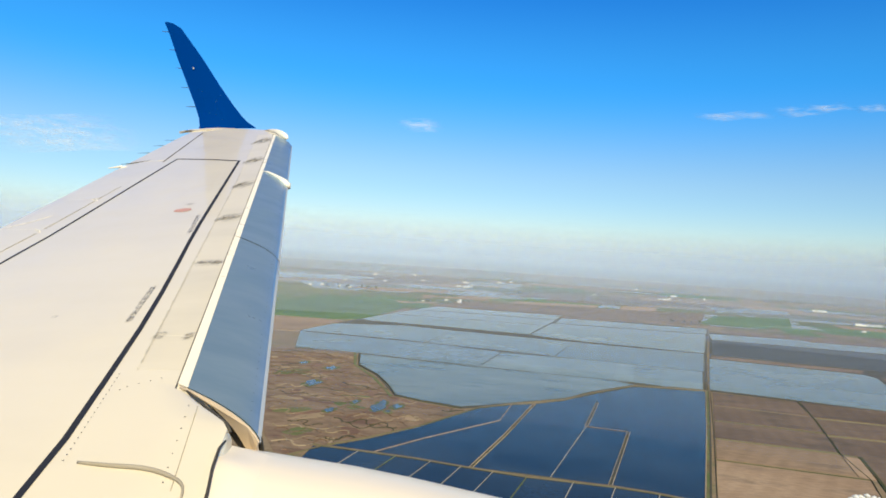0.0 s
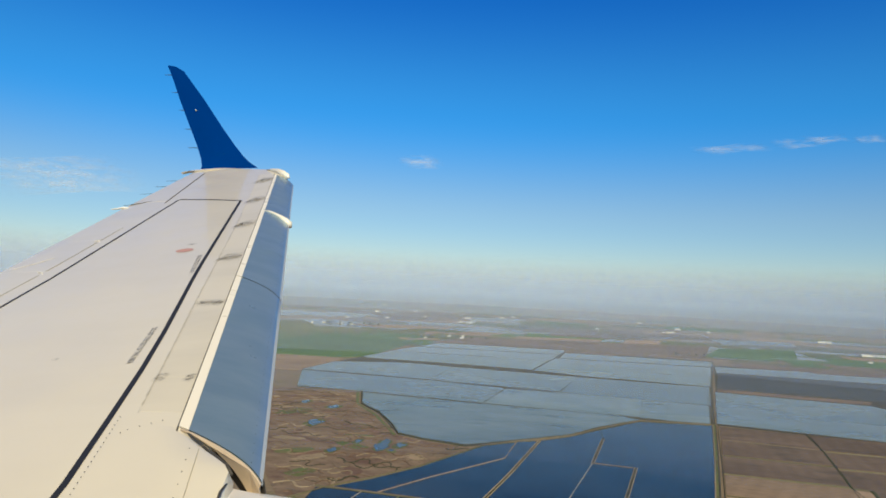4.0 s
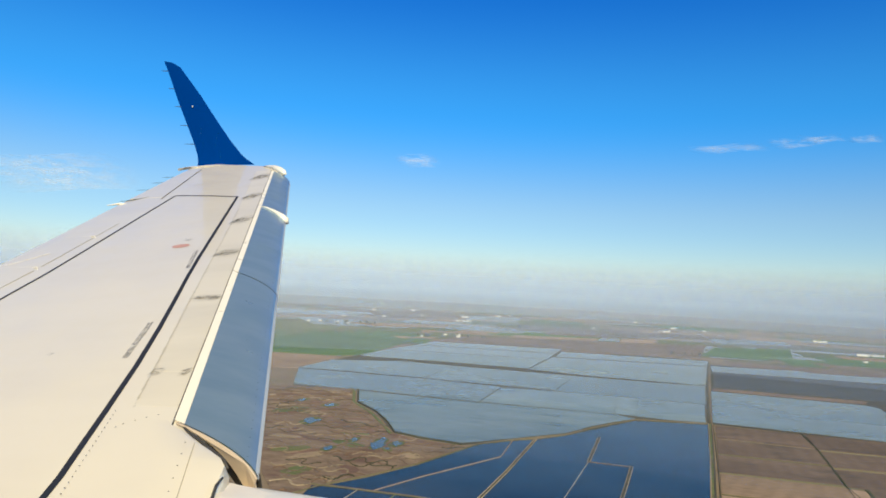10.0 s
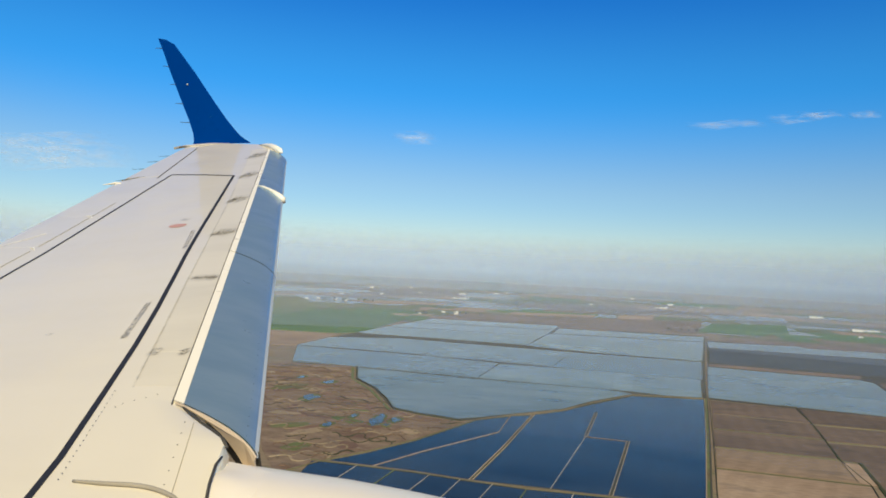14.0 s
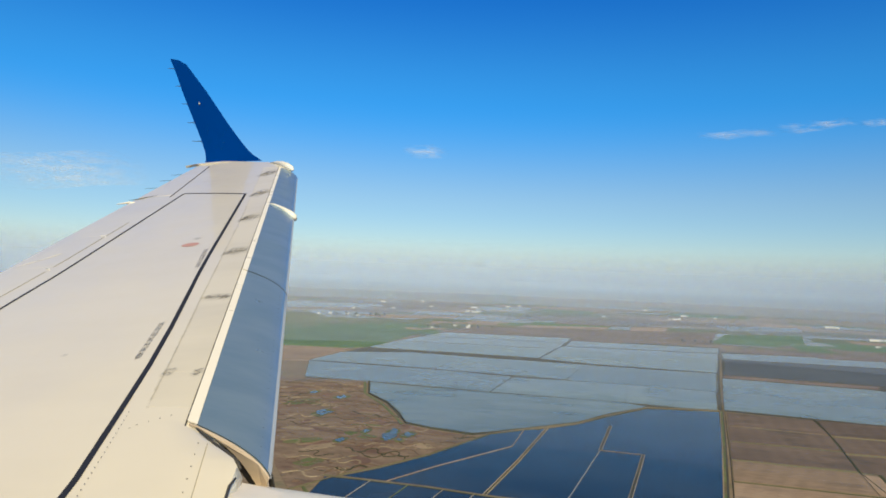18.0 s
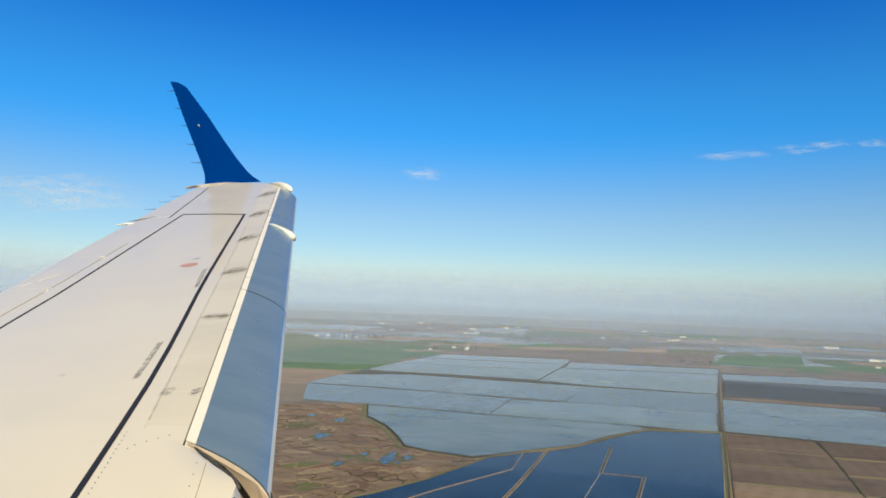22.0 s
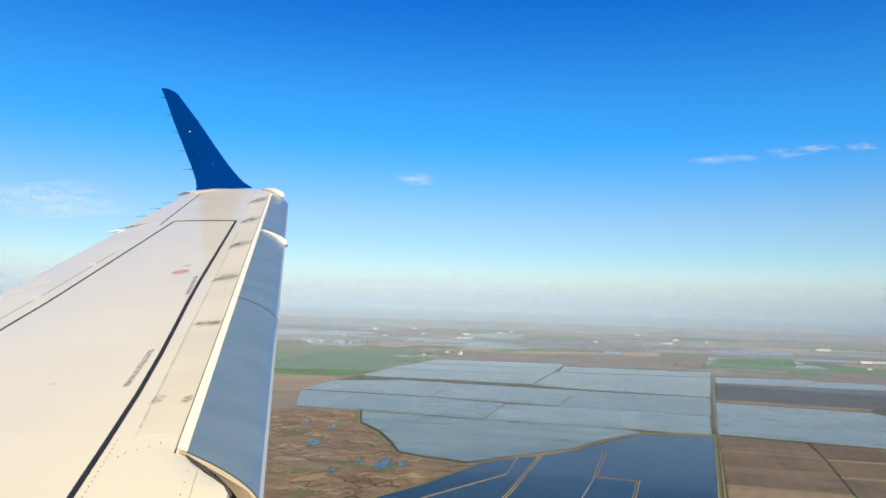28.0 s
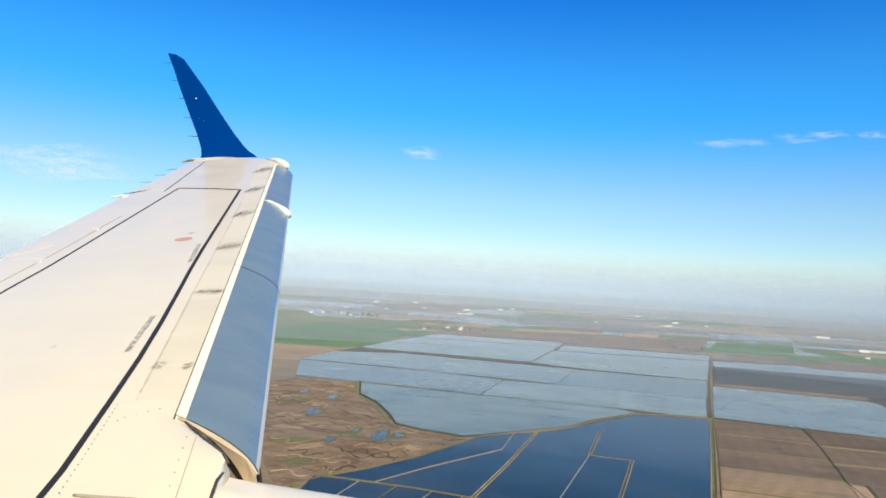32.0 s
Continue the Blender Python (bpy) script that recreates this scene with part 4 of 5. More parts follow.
field("stubble", [(639, 1138), (661, 1133), (635, 1018), (628, 1020), (617, 1031)])
field("stubble", [(635, 992), (753, 985), (728, 926), (623, 933)])
field("stubble", [(621, 923), (724, 919), (689, 832), (599, 853)])
field("dull_green", [(492, 874), (534, 890), (510, 814), (475, 833)])
field("yard", [(536, 891), (595, 924), (585, 855), (625, 824), (598, 735), (512, 748), (506, 769), (510, 810)])
# deep blue flooded fields under the paddies, and their lower row
field("pond", [(-101, 907), (-60, 959), (-4, 1050), (59, 1190), (75, 1225), (130, 1277), (116, 1148), (16, 994), (-36, 903)], 0.3)
field("pond", [(-36, 903), (16, 994), (116, 1148), (130, 1277), (171, 1304), (141, 1110), (129, 1056), (107, 935), (95, 882)], 0.3)
field("pond", [(95, 882), (129, 1056), (171, 1304), (227, 1361), (291, 1455), (292, 1381), (257, 1166), (195, 877)], 0.3)
field("pond", [(195, 877), (257, 1166), (323, 1157), (307, 1071), (267, 869)], 0.3)
field("pond", [(292, 1381), (291, 1455), (387, 1588), (544, 1611), (466, 1255), (375, 850), (267, 869), (323, 1157), (257, 1166)], 0.3)
field("pond", [(-119, 901), (-57, 900), (-78, 768), (-115, 826)], 0.3)
field("pond", [(-57, 900), (-5, 896), (-40, 715), (-78, 768)], 0.3)
field("pond", [(-5, 896), (42, 888), (-7, 653), (-40, 715)], 0.3)
field("pond", [(42, 888), (83, 883), (27, 601), (-7, 653)], 0.3)
field("pond", [(83, 883), (124, 875), (65, 586), (38, 582), (27, 601)], 0.3)
field("pond", [(124, 875), (166, 868), (111, 592), (65, 586)], 0.3)
field("pond", [(166, 868), (222, 863), (168, 599), (111, 592)], 0.3)
field("pond", [(222, 863), (272, 862), (215, 604), (168, 599)], 0.3)
field("pond", [(272, 862), (323, 855), (263, 610), (215, 604)], 0.3)
field("pond", [(323, 855), (375, 842), (317, 617), (263, 610)], 0.3)
field("pond", [(376, 837), (472, 829), (505, 807), (504, 764), (505, 744), (470, 636), (319, 617)], 0.3)
# marsh west of the flooded fields
MARSH = [(-533, 1692), (-293, 1742), (-231, 1542), (-160, 1433), (-106, 1308), (-84, 1256), (-28, 1224), (47, 1205), (66, 1214), (-6, 1061), (-63, 971), (-103, 914), (-127, 870), (-145, 837), (-205, 941)]
field("marsh", MARSH)
# fields passed earlier on the way
field("pond", [(-2138, 905), (-2095, 889), (-1937, 784), (-1884, 760), (-1857, 687), (-1984, 739), (-2032, 689)], 0.2)
field("pond", [(-2026, 679), (-1982, 726), (-1856, 645), (-1907, 592), (-1987, 606)], 0.2)
field("paddy", [(-2170, 993), (-1988, 1172), (-1779, 1334), (-1830, 1072), (-1846, 995), (-2025, 966), (-2096, 927)], 0.2)
field("paddy", [(-2061, 889), (-2012, 953), (-1843, 985), (-1819, 1025), (-1703, 920), (-1690, 854), (-1839, 731), (-1886, 786)], 0.2)
field("pond", [(-1839, 707), (-1761, 768), (-1578, 632), (-1682, 618), (-1799, 640)], 0.2)
field("soil", [(-1757, 782), (-1684, 835), (-1497, 672), (-1562, 639)], 0.2)
field("green", [(-1678, 846), (-1453, 1028), (-1234, 871), (-1413, 707), (-1491, 683)], 0.2)
field("pond", [(-1753, 1293), (-1466, 1061), (-1628, 906), (-1810, 1105)], 0.2)
field("pond", [(-1661, 1308), (-1394, 1490), (-1249, 1319), (-1459, 1129)], 0.2)
field("paddy", [(-1439, 1068), (-1237, 1292), (-1087, 1085), (-1214, 902)], 0.2)
field("soil", [(-2044, 1419), (-1837, 1397), (-1789, 1364), (-1970, 1210)], 0.2)
field("stubble", [(-2371, 1396), (-2032, 1278), (-1995, 1195), (-2086, 1115), (-2341, 1336)], 0.2)
field("stubble", [(-1874, 2137), (-1629, 2646), (-1188, 2274), (-1340, 2166), (-1810, 2057)], 0.2)
field("stubble", [(-1975, 1875), (-1798, 1950), (-1675, 1785), (-1778, 1689)], 0.2)
field("dull_green", [(-1749, 1650), (-1526, 1886), (-1412, 1687), (-1653, 1471)], 0.2)
field("stubble", [(-1713, 1333), (-1381, 1657), (-1186, 1611), (-1422, 1521)], 0.2)
field("stubble", [(-1266, 1427), (-1031, 1629), (-988, 1544), (-1205, 1365)], 0.2)


def ribbon(name, material, points, width, height, label, category, crown=0.5, group="", lift=0.0, parent=None):
    """A bank, road or ditch along points on the plain: a low ridge with sloping sides."""
    fine = []
    for (x0, y0), (x1, y1) in zip(points, points[1:]):
        n = max(1, int(math.hypot(x1 - x0, y1 - y0) / 60))
        fine += [(x0 + (x1 - x0) * i / n, y0 + (y1 - y0) * i / n) for i in range(n)]
    fine.append(points[-1])
    secs = []
    for i, (x, y) in enumerate(fine):
        a, b = fine[max(0, i - 1)], fine[min(len(fine) - 1, i + 1)]
        dx, dy = b[0] - a[0], b[1] - a[1]
        q = math.hypot(dx, dy) or 1
        nx, ny = -dy / q, dx / q
        w = width * (0.85 + 0.3 * noise.noise((x * 0.01, y * 0.01, 3)))
        base = lift + 0.0006 * math.hypot(x, y)
        secs.append([on_plain(x + nx * k, y + ny * k, base + h) for k, h in ((-w / 2, -1.5), (-w / 2 * crown, height), (w / 2 * crown, height), (w / 2, -1.5))])
    ob = part(name, loft(secs), material, parent, label)
    return ob if parent else tagged(ob, category=category, group=group)


# levee corridor with its track, brush and grassy bank
ribbon("levee", "dike", [(-1287, 2376), (-1111, 2233), (-700, 1687), (-443, 1289), (-268, 1011), (-210, 906)], 42, 2.5, "grassy levee along a belt of brush", "levee", 0.6)
ribbon("brush_belt", "belt", [(-1881, 3348), (-1270, 2324), (-1138, 2142), (-775, 1620), (-533, 1280), (-353, 977), (-305, 892)], 95, 0.8, "brown belt of bare brush beside a levee", "scrub", 0.9)
ribbon("dirt_track", "dirt", [(-1910, 3326), (-1297, 2273), (-1166, 2091), (-836, 1616), (-594, 1257), (-422, 1007), (-371, 914)], 9, 1.2, "pale dirt track beside the brush belt", "track", 0.8, lift=0.5)
ribbon("dirt_track", "dike", [(-1253, 2272), (-870, 1668), (-633, 1299), (-463, 1051), (-398, 930)], 16, 0.6, "grassy verge of the dirt track", "track", 0.8)
# canal and its banks
CANAL = [(936, 3302), (714, 2359), (609, 1896), (551, 1632)]
ribbon("canal", "bank", CANAL, 5, 0.3, "dark irrigation canal between low banks", "canal", 0.95, lift=0.4)
for side in (-5, 5):
    ribbon("canal_bank", "dike", [(x + side, y) for x, y in CANAL], 3, 1.2, "low grassy canal bank", "bank", 0.4, "canal banks")
# dark ditch between the blue fields and the brown ones, with its green banks
DITCH = [(553, 1624), (471, 1255), (378, 851)]
ribbon("ditch_bank", "dull_green", DITCH, 8, 0.7, "green bank of a field ditch", "bank", 0.8, "ditch banks", 0.2)
ribbon("ditch", "bank", [(x + 2, y) for x, y in DITCH], 3.5, 1.0, "narrow dark field ditch", "ditch", 0.8, lift=0.3)
ribbon("field_track", "dirt", [(x - 4, y) for x, y in DITCH], 2.2, 1.1, "pale wheel track on a ditch bank", "track", 0.8, lift=0.3)
# reedy dike round the head of the marsh
for line, w in (([(-279, 1744), (-229, 1551), (-162, 1453), (-116, 1354), (-84, 1266)], 5), ([(-84, 1266), (-31, 1237), (46, 1212)], 4)):
    ribbon("reed_dike", "wet_reeds", line, w, 1.4, "dark reedy dike between marsh and paddy", "dike", 0.5, "reedy dikes", 0.3)
ribbon("reed_dike", "dull_green", [(-285, 1723), (-238, 1549), (-165, 1425), (-117, 1318), (-90, 1255)], 9, 0.9, "green verge of a reedy dike", "dike", 0.7, "reedy dikes", 0.1)
# dikes that bound the deep blue fields
for line in ([(-145, 837), (-127, 870), (-103, 914), (-62, 968), (-5, 1060), (58, 1199), (70, 1220)], [(70, 1224), (132, 1288), (227, 1373), (287, 1468), (339, 1537), (390, 1604), (547, 1623)]):
    ribbon("grass_dike", "dike", line, 3.6, 0.8, "grassy dike beside a deep blue flooded field", "dike", 0.5, "grassy dikes", 0.25)
    ribbon("dike_top", "belt", line, 1.6, 1.1, "dry brown top of a grassy dike", "dike", 0.6, "grassy dikes", 0.3)
TRACK = [(-122, 909), (-101, 906), (-39, 900), (21, 894), (95, 879), (166, 868), (268, 867), (317, 859), (375, 842)]
ribbon("track_verge", "dike", TRACK, 7, 0.7, "grassy verge of a farm track", "verge", 0.9, lift=0.35)
ribbon("farm_track", "belt", TRACK, 2.6, 1.1, "dry farm track between flooded fields", "track", 0.8, lift=0.4)
TRACK_EAST = [(375, 842), (426, 835), (472, 831), (505, 809), (504, 766), (505, 746)]
ribbon("track_verge", "dike", TRACK_EAST, 6, 0.7, "grassy verge of a farm track", "verge", 0.9, lift=0.35)
# tan levees in the upper row
ribbon("low_levee", "stubble", [(-36, 903), (16, 994), (116, 1148), (130, 1277)], 2.4, 0.9, "thin tan levee in a deep blue flooded field", "levee", 0.5, "levees in the flooded fields", 0.3)
ribbon("low_levee", "stubble", [(257, 1166), (323, 1157)], 1.4, 0.9, "thin tan levee in a deep blue flooded field", "levee", 0.5, "levees in the flooded fields", 0.3)
for line in ([(95, 882), (129, 1056), (171, 1304)], [(324, 1158), (307, 1071), (267, 871)], [(291, 1369), (257, 1166)]):
    for side in (-2.2, 2.2):
        ribbon("low_levee", "dirt", [(x + side, y) for x, y in line], 1.5, 0.9, "pale double levee in a deep blue flooded field", "levee", 0.5, "levees in the flooded fields", 0.3)
    ribbon("levee_ditch", "wet_reeds", line, 2.4, 0.4, "brown strip between double levees", "levee", 0.8, "levees in the flooded fields", 0.3)
for line in ([(257, 1166), (195, 877)], [(-57, 898), (-78, 768)], [(42, 888), (-7, 653)], [(83, 883), (27, 601)], [(124, 875), (65, 586)], [(222, 863), (168, 599)], [(272, 862), (215, 604)], [(323, 855), (263, 610)]):
    ribbon("low_levee", "pale_dirt", line, 1.2, 0.7, "narrow pale levee across a deep blue flooded field", "levee", 0.5, "levees in the flooded fields", 0.3)
for line, w in (([(-5, 896), (-40, 715)], 1.8), ([(166, 868), (111, 592)], 2.4), ([(375, 842), (317, 617)], 5), ([(-131, 851), (-78, 768), (-39, 712), (27, 598), (45, 568)], 6)):
    ribbon("low_levee", "dull_green", line, w, 0.7, "grassy green levee across a deep blue flooded field", "levee", 0.6, "levees in the flooded fields", 0.3)
ribbon("dirt_track", "dirt", [(-129, 827), (-80, 746), (-36, 680), (21, 595)], 4, 0.9, "pale dirt track beside the flooded fields", "track", 0.8, lift=0.3)
# field ditches among the brown fields, and the faint joints between the fields
for line, w in (([(732, 1593), (701, 1420), (670, 1280), (642, 1153)], 4), ([(666, 1141), (636, 1009), (610, 902), (596, 852)], 8)):
    ribbon("ditch_bank", "dull_green", line, w, 0.8, "green bank of a field ditch", "bank", 0.7, "ditch banks")
    ribbon("ditch", "wet_reeds", line, w * 0.4, 0.9, "narrow dark field ditch", "ditch", 0.8, lift=0.3)
for line in ([(494, 1312), (672, 1290)], [(462, 1173), (639, 1149)], [(432, 1042), (626, 1017)], [(704, 1420), (943, 1400)], [(672, 1276), (890, 1262)], [(642, 1153), (627, 1014), (603, 930)], [(558, 1617), (459, 1166), (388, 852)]):
    ribbon("field_edge", "dike", line, 1.2, 0.5, "pale grassy edge between brown fields", "field edge", 0.6, "field edges", 0.2)


# marsh: winding dark reed beds, pale ridges between them and small pools
def inside(x, y, outline):
    """Whether a place lies within an outline."""
    hit = False
    for (x0, y0), (x1, y1) in zip(outline, outline[1:] + outline[:1]):
        if (y0 > y) != (y1 > y) and x < x0 + (x1 - x0) * (y - y0) / (y1 - y0):
            hit = not hit
    return hit


marsh = bpy.data.objects["marsh"]
rnd = random.Random(5)
low_x, high_x = min(p[0] for p in MARSH), max(p[0] for p in MARSH)
low_y, high_y = min(p[1] for p in MARSH), max(p[1] for p in MARSH)


def somewhere():
    """A random place in the marsh."""
    while True:
        x, y = rnd.uniform(low_x, high_x), rnd.uniform(low_y, high_y)
        if inside(x, y, MARSH):
            return x, y


# broad patches of darker, redder and greener reeds
for k in range(64):
    x, y = somewhere()
    rx, ry, turn = rnd.uniform(8, 34), rnd.uniform(5, 20), rnd.random() * 3
    pts = []
    for q in range(18):
        a = 2 * math.pi * q / 18
        g = 1 + 0.6 * noise.noise((math.cos(a) * 1.3 + x, math.sin(a) * 1.3 + y, k))
        px, py = rx * g * math.cos(a), ry * g * math.sin(a)
        pts.append((x + px * math.cos(turn) - py * math.sin(turn), y + px * math.sin(turn) + py * math.cos(turn)))
    if not all(inside(px, py, MARSH) for px, py in pts):
        continue
    ob = new("reed_bed", patch_mesh(pts, 0.12 + 0.004 * k, 60, "reed_bed", ("red_reeds", "scrub", "red_reeds", "dull_green", "belt")[k % 5]))
    tagged(ob, ("dark red-brown bed of reeds", "pale dry bed of reeds", "dark red-brown bed of reeds", "dull green bed of reeds", "brown bed of reeds")[k % 5])
    ob.parent = marsh
# winding channels, broad and narrow, and low ridges beside them
for made in range(150):
    x, y = somewhere()
    a, swing, phase, line = rnd.uniform(-0.5, 0.5), rnd.uniform(0.6, 1.5), rnd.uniform(0, 6), []
    for k in range(rnd.randint(7, 20)):
        line.append((x, y))
        b = a + swing * math.sin(phase + k * 0.75)
        x, y = x + 7 * math.cos(b), y + 8 * math.sin(b)
        if not inside(x, y, MARSH):
            break
    if len(line) < 4:
        continue
    if made % 4:
        ribbon("reed_channel", ("reeds", "wet_reeds", "reeds")[made % 3], line, rnd.choice((1.0, 1.4, 2.0, 3.2, 5.5)), 0.6, "winding channel of dark reeds in the marsh", "reeds", 0.6, lift=0.3, parent=marsh)
    else:
        ribbon("reed_ridge", "scrub", line, rnd.uniform(2.5, 7.0), 0.5, "pale dry ridge of reeds in the marsh", "reeds", 0.6, lift=0.2, parent=marsh)
for x, y, rx, ry in ((-257, 1306, 14, 29), (-91, 1167, 11, 36), (-273, 1483, 11, 18), (-62, 1175, 7, 18), (-160, 1105, 7, 13), (-137, 1180, 5, 13), (-69, 1134, 4, 8), (-349, 1520, 8, 15)):
    pts = [(x + rx * math.cos(a) * (1 + 0.3 * math.sin(3 * a + x) + 0.2 * math.sin(5 * a + y)), y + ry * math.sin(a) * (1 + 0.3 * math.cos(2 * a + x) + 0.2 * math.sin(4 * a))) for a in (2 * math.pi * k / 16 for k in range(16))]
    ob = new("marsh_pool", patch_mesh(pts, 0.95, 60, "marsh_pool", "pool"))
    tagged(ob, "small blue pool in the brown marsh")
    ob.parent = marsh
    pts = [(x + (rx + 5) * math.cos(a) * (1 + 0.3 * math.sin(2 * a + y)), y + (ry + 8) * math.sin(a)) for a in (2 * math.pi * k / 16 for k in range(16))]
    ob = new("pool_rim", patch_mesh(pts, 0.6, 60, "pool_rim", "dull_green"))
    tagged(ob, "green rim of reeds round a pool")
    ob.parent = marsh

# tussocks and dead reeds over the marsh: low ragged clumps past counting
bm = bmesh.new()
for k in range(3200):
    x, y = rnd.uniform(low_x, high_x), rnd.uniform(low_y, high_y)
    if not inside(x, y, MARSH) or noise.noise((x * 0.02, y * 0.012, 1.5)) < 0.02:
        continue
    s = far_share(x, y) * rnd.uniform(0.6, 1.8)
    bmesh.ops.create_icosphere(bm, subdivisions=1, radius=s, matrix=Matrix.Translation(on_plain(x, y, 0.6 + 0.0006 * math.hypot(x, y))) @ pose(0, 0, 0, 0, 0, rnd.uniform(-25, 25)) @ Matrix.Diagonal((rnd.uniform(1.2, 3.2), 1.2, 0.35, 1)))
ob = part("reed_tussocks", bm, "brush", None, "ragged brown tussocks of dead reeds on the marsh")
tagged(ob, category="reeds", kind="stuff")

# fields too far and too many to count: thin patches out to the haze
rnd = random.Random(11)
for kind, count, label in (("stubble", 170, "pale stubble fields"), ("soil", 190, "brown ploughed fields"), ("dull_green", 110, "dull green fields"), ("water", 80, "sheets of flood water"), ("green", 70, "green wheat fields")):
    bm = bmesh.new()
    for i in range(count):
        d = 3300 + 1500 * (-math.log(1 - 0.995 * rnd.random())) ** 1.35 + 900 * rnd.random()
        b = radians(rnd.uniform(-56, 38))
        cx, cy = d * math.sin(b), d * math.cos(b)
        w, h, t = rnd.uniform(200, 650) * (1 + d / 14000), rnd.uniform(90, 330) * (1 + d / 9000), radians(-9 + rnd.choice((0, 0, 0, 8)) + rnd.uniform(-3, 3))
        n, m = 5, 3
        up = rnd.uniform(0.4, 1.0)
        verts = []
        for k in range(m + 1):
            row = []
            for j in range(n + 1):
                u, v = (j / n - 0.5) * w, (k / m - 0.5) * h
                x, y = cx + u * math.cos(t) - v * math.sin(t), cy + u * math.sin(t) + v * math.cos(t)
                row.append(bm.verts.new(on_plain(x, y, up + 0.0003 * math.hypot(x, y))))
            verts.append(row)
        for k in range(m):
            for j in range(n):
                bm.faces.new((verts[k][j], verts[k][j + 1], verts[k + 1][j + 1], verts[k + 1][j]))
    ob = part("distant_fields", bm, kind, None, label + " of the distant plain")
    tagged(ob, category="fields", kind="stuff")


# ---- farms ----
def barn(x, y, length, width, height, turn, roof="roof", wall="siding", label="long white farm shed with a metal roof", parts_door=True):
    root = tagged(new("farm_building"), label, "building", "farm buildings of the plain")
    bm = box(bmesh.new(), -length / 2, length / 2, -width / 2, width / 2, -2, height)
    part("wall", bm, wall, root)
    e, o = width * 0.22, 0.6
    bm = loft([[(px, -width / 2 - o, height - 0.1), (px, 0, height + e), (px, width / 2 + o, height - 0.1), (px, width / 2 + o, height + 0.15), (px, 0, height + e + 0.3), (px, -width / 2 - o, height + 0.15)] for px in (-length / 2 - o, length / 2 + o)])
    part("roof", bm, roof, root)
    if parts_door:
        # dark slab on the wall, painted as the shade of a doorway
        bm = box(bmesh.new(), -width * 0.12, width * 0.12, -width / 2 - 0.15, -width / 2 + 0.05, -1, height * 0.75)
        part("door", bm, "rubber", root, "dark slab painting the shade of an open doorway")
    s = far_share(x, y)
    root.matrix_world = Matrix.Translation(on_plain(x, y, 0.0006 * math.hypot(x, y))) @ pose(0, 0, 0, 0, 0, turn) @ Matrix.Scale(s, 4)
    return root


def silo(x, y, radius, height):
    root = tagged(new("silo"), "round pale steel grain silo with a cone roof", "silo", "silos of the plain")
    ring = [2 * math.pi * k / 16 for k in range(16)]
    part("drum", loft([[(radius * math.cos(a), radius * math.sin(a), z) for a in ring] for z in (-2, height)]), "tank", root)
    part("cone_roof", loft([[(r * math.cos(a), r * math.sin(a), z) for a in ring] for r, z in ((radius * 1.06, height), (radius * 0.5, height + radius * 0.35), (0.2, height + radius * 0.6))]), "roof", root)
    root.matrix_world = Matrix.Translation(on_plain(x, y, 0.0006 * math.hypot(x, y))) @ Matrix.Scale(far_share(x, y), 4)


rnd = random.Random(3)
for x, y, length, width, height, turn in ((-1414, 3197, 46, 16, 8, 8), (-1396, 3170, 16, 10, 6, 30), (-1321, 2623, 24, 12, 8, 10), (-1304, 2622, 12, 9, 5, -20), (-259, 3788, 26, 14, 8, 5), (-1400, 3793, 20, 12, 7, 0), (-1318, 4407, 20, 12, 7, 12), (-1269, 4506, 26, 14, 7, 0), (-1157, 4517, 30, 14, 7, -8),
                                          (-1065, 4453, 22, 14, 7, 20), (-1338, 5307, 30, 16, 8, 0), (-474, 5604, 44, 18, 9, 4), (-408, 5571, 70, 20, 9, 0), (618, 5815, 28, 16, 8, 0), (1203, 5914, 60, 20, 8, 5), (1153, 5907, 24, 14, 7, 0), (1624, 6428, 24, 16, 9, 0), (-1083, 5599, 34, 16, 8, 0), (-869, 6187, 34, 18, 9, 0),
                                          (1209, 7756, 46, 18, 8, 0), (5037, 22025, 120, 40, 14, 0), (4360, 20493, 60, 30, 12, 10), (-1465, 3335, 14, 10, 5, 0), (-1305, 3507, 14, 9, 5, 40), (-442, 3683, 16, 10, 5, 0), (-1466, 6837, 46, 20, 10, 0)):
    barn(x, y, length * 0.8, width * 0.8, height * 0.8, turn)
# long white sheds far over the plain
for x, y, length, width, height, turn in ((2096, 4399, 190, 34, 9, 2), (2221, 4362, 60, 30, 9, 2), (2313, 5773, 70, 34, 10, 0), (2370, 5780, 50, 30, 10, 0), (1834, 3849, 24, 16, 7, 0), (1402, 6654, 60, 30, 10, 0), (-225, 7019, 50, 26, 9, 0), (-127, 7353, 40, 24, 9, 0), (-504, 6417, 70, 26, 9, 0), (-1166, 7396, 46, 24, 9, 0), (-1954, 9306, 50, 30, 10, 0), (-278, 3948, 34, 18, 8, 0), (-345, 3891, 26, 16, 7, 0)):
    barn(x, y, length * 0.8, width * 0.7, height * 0.7, turn, label="long white shed far off on the hazy plain")
for x, y, r, h in ((-391, 5600, 8, 18), (-370, 5613, 8, 16), (1239, 5936, 7, 14)):
    silo(x, y, r, h)

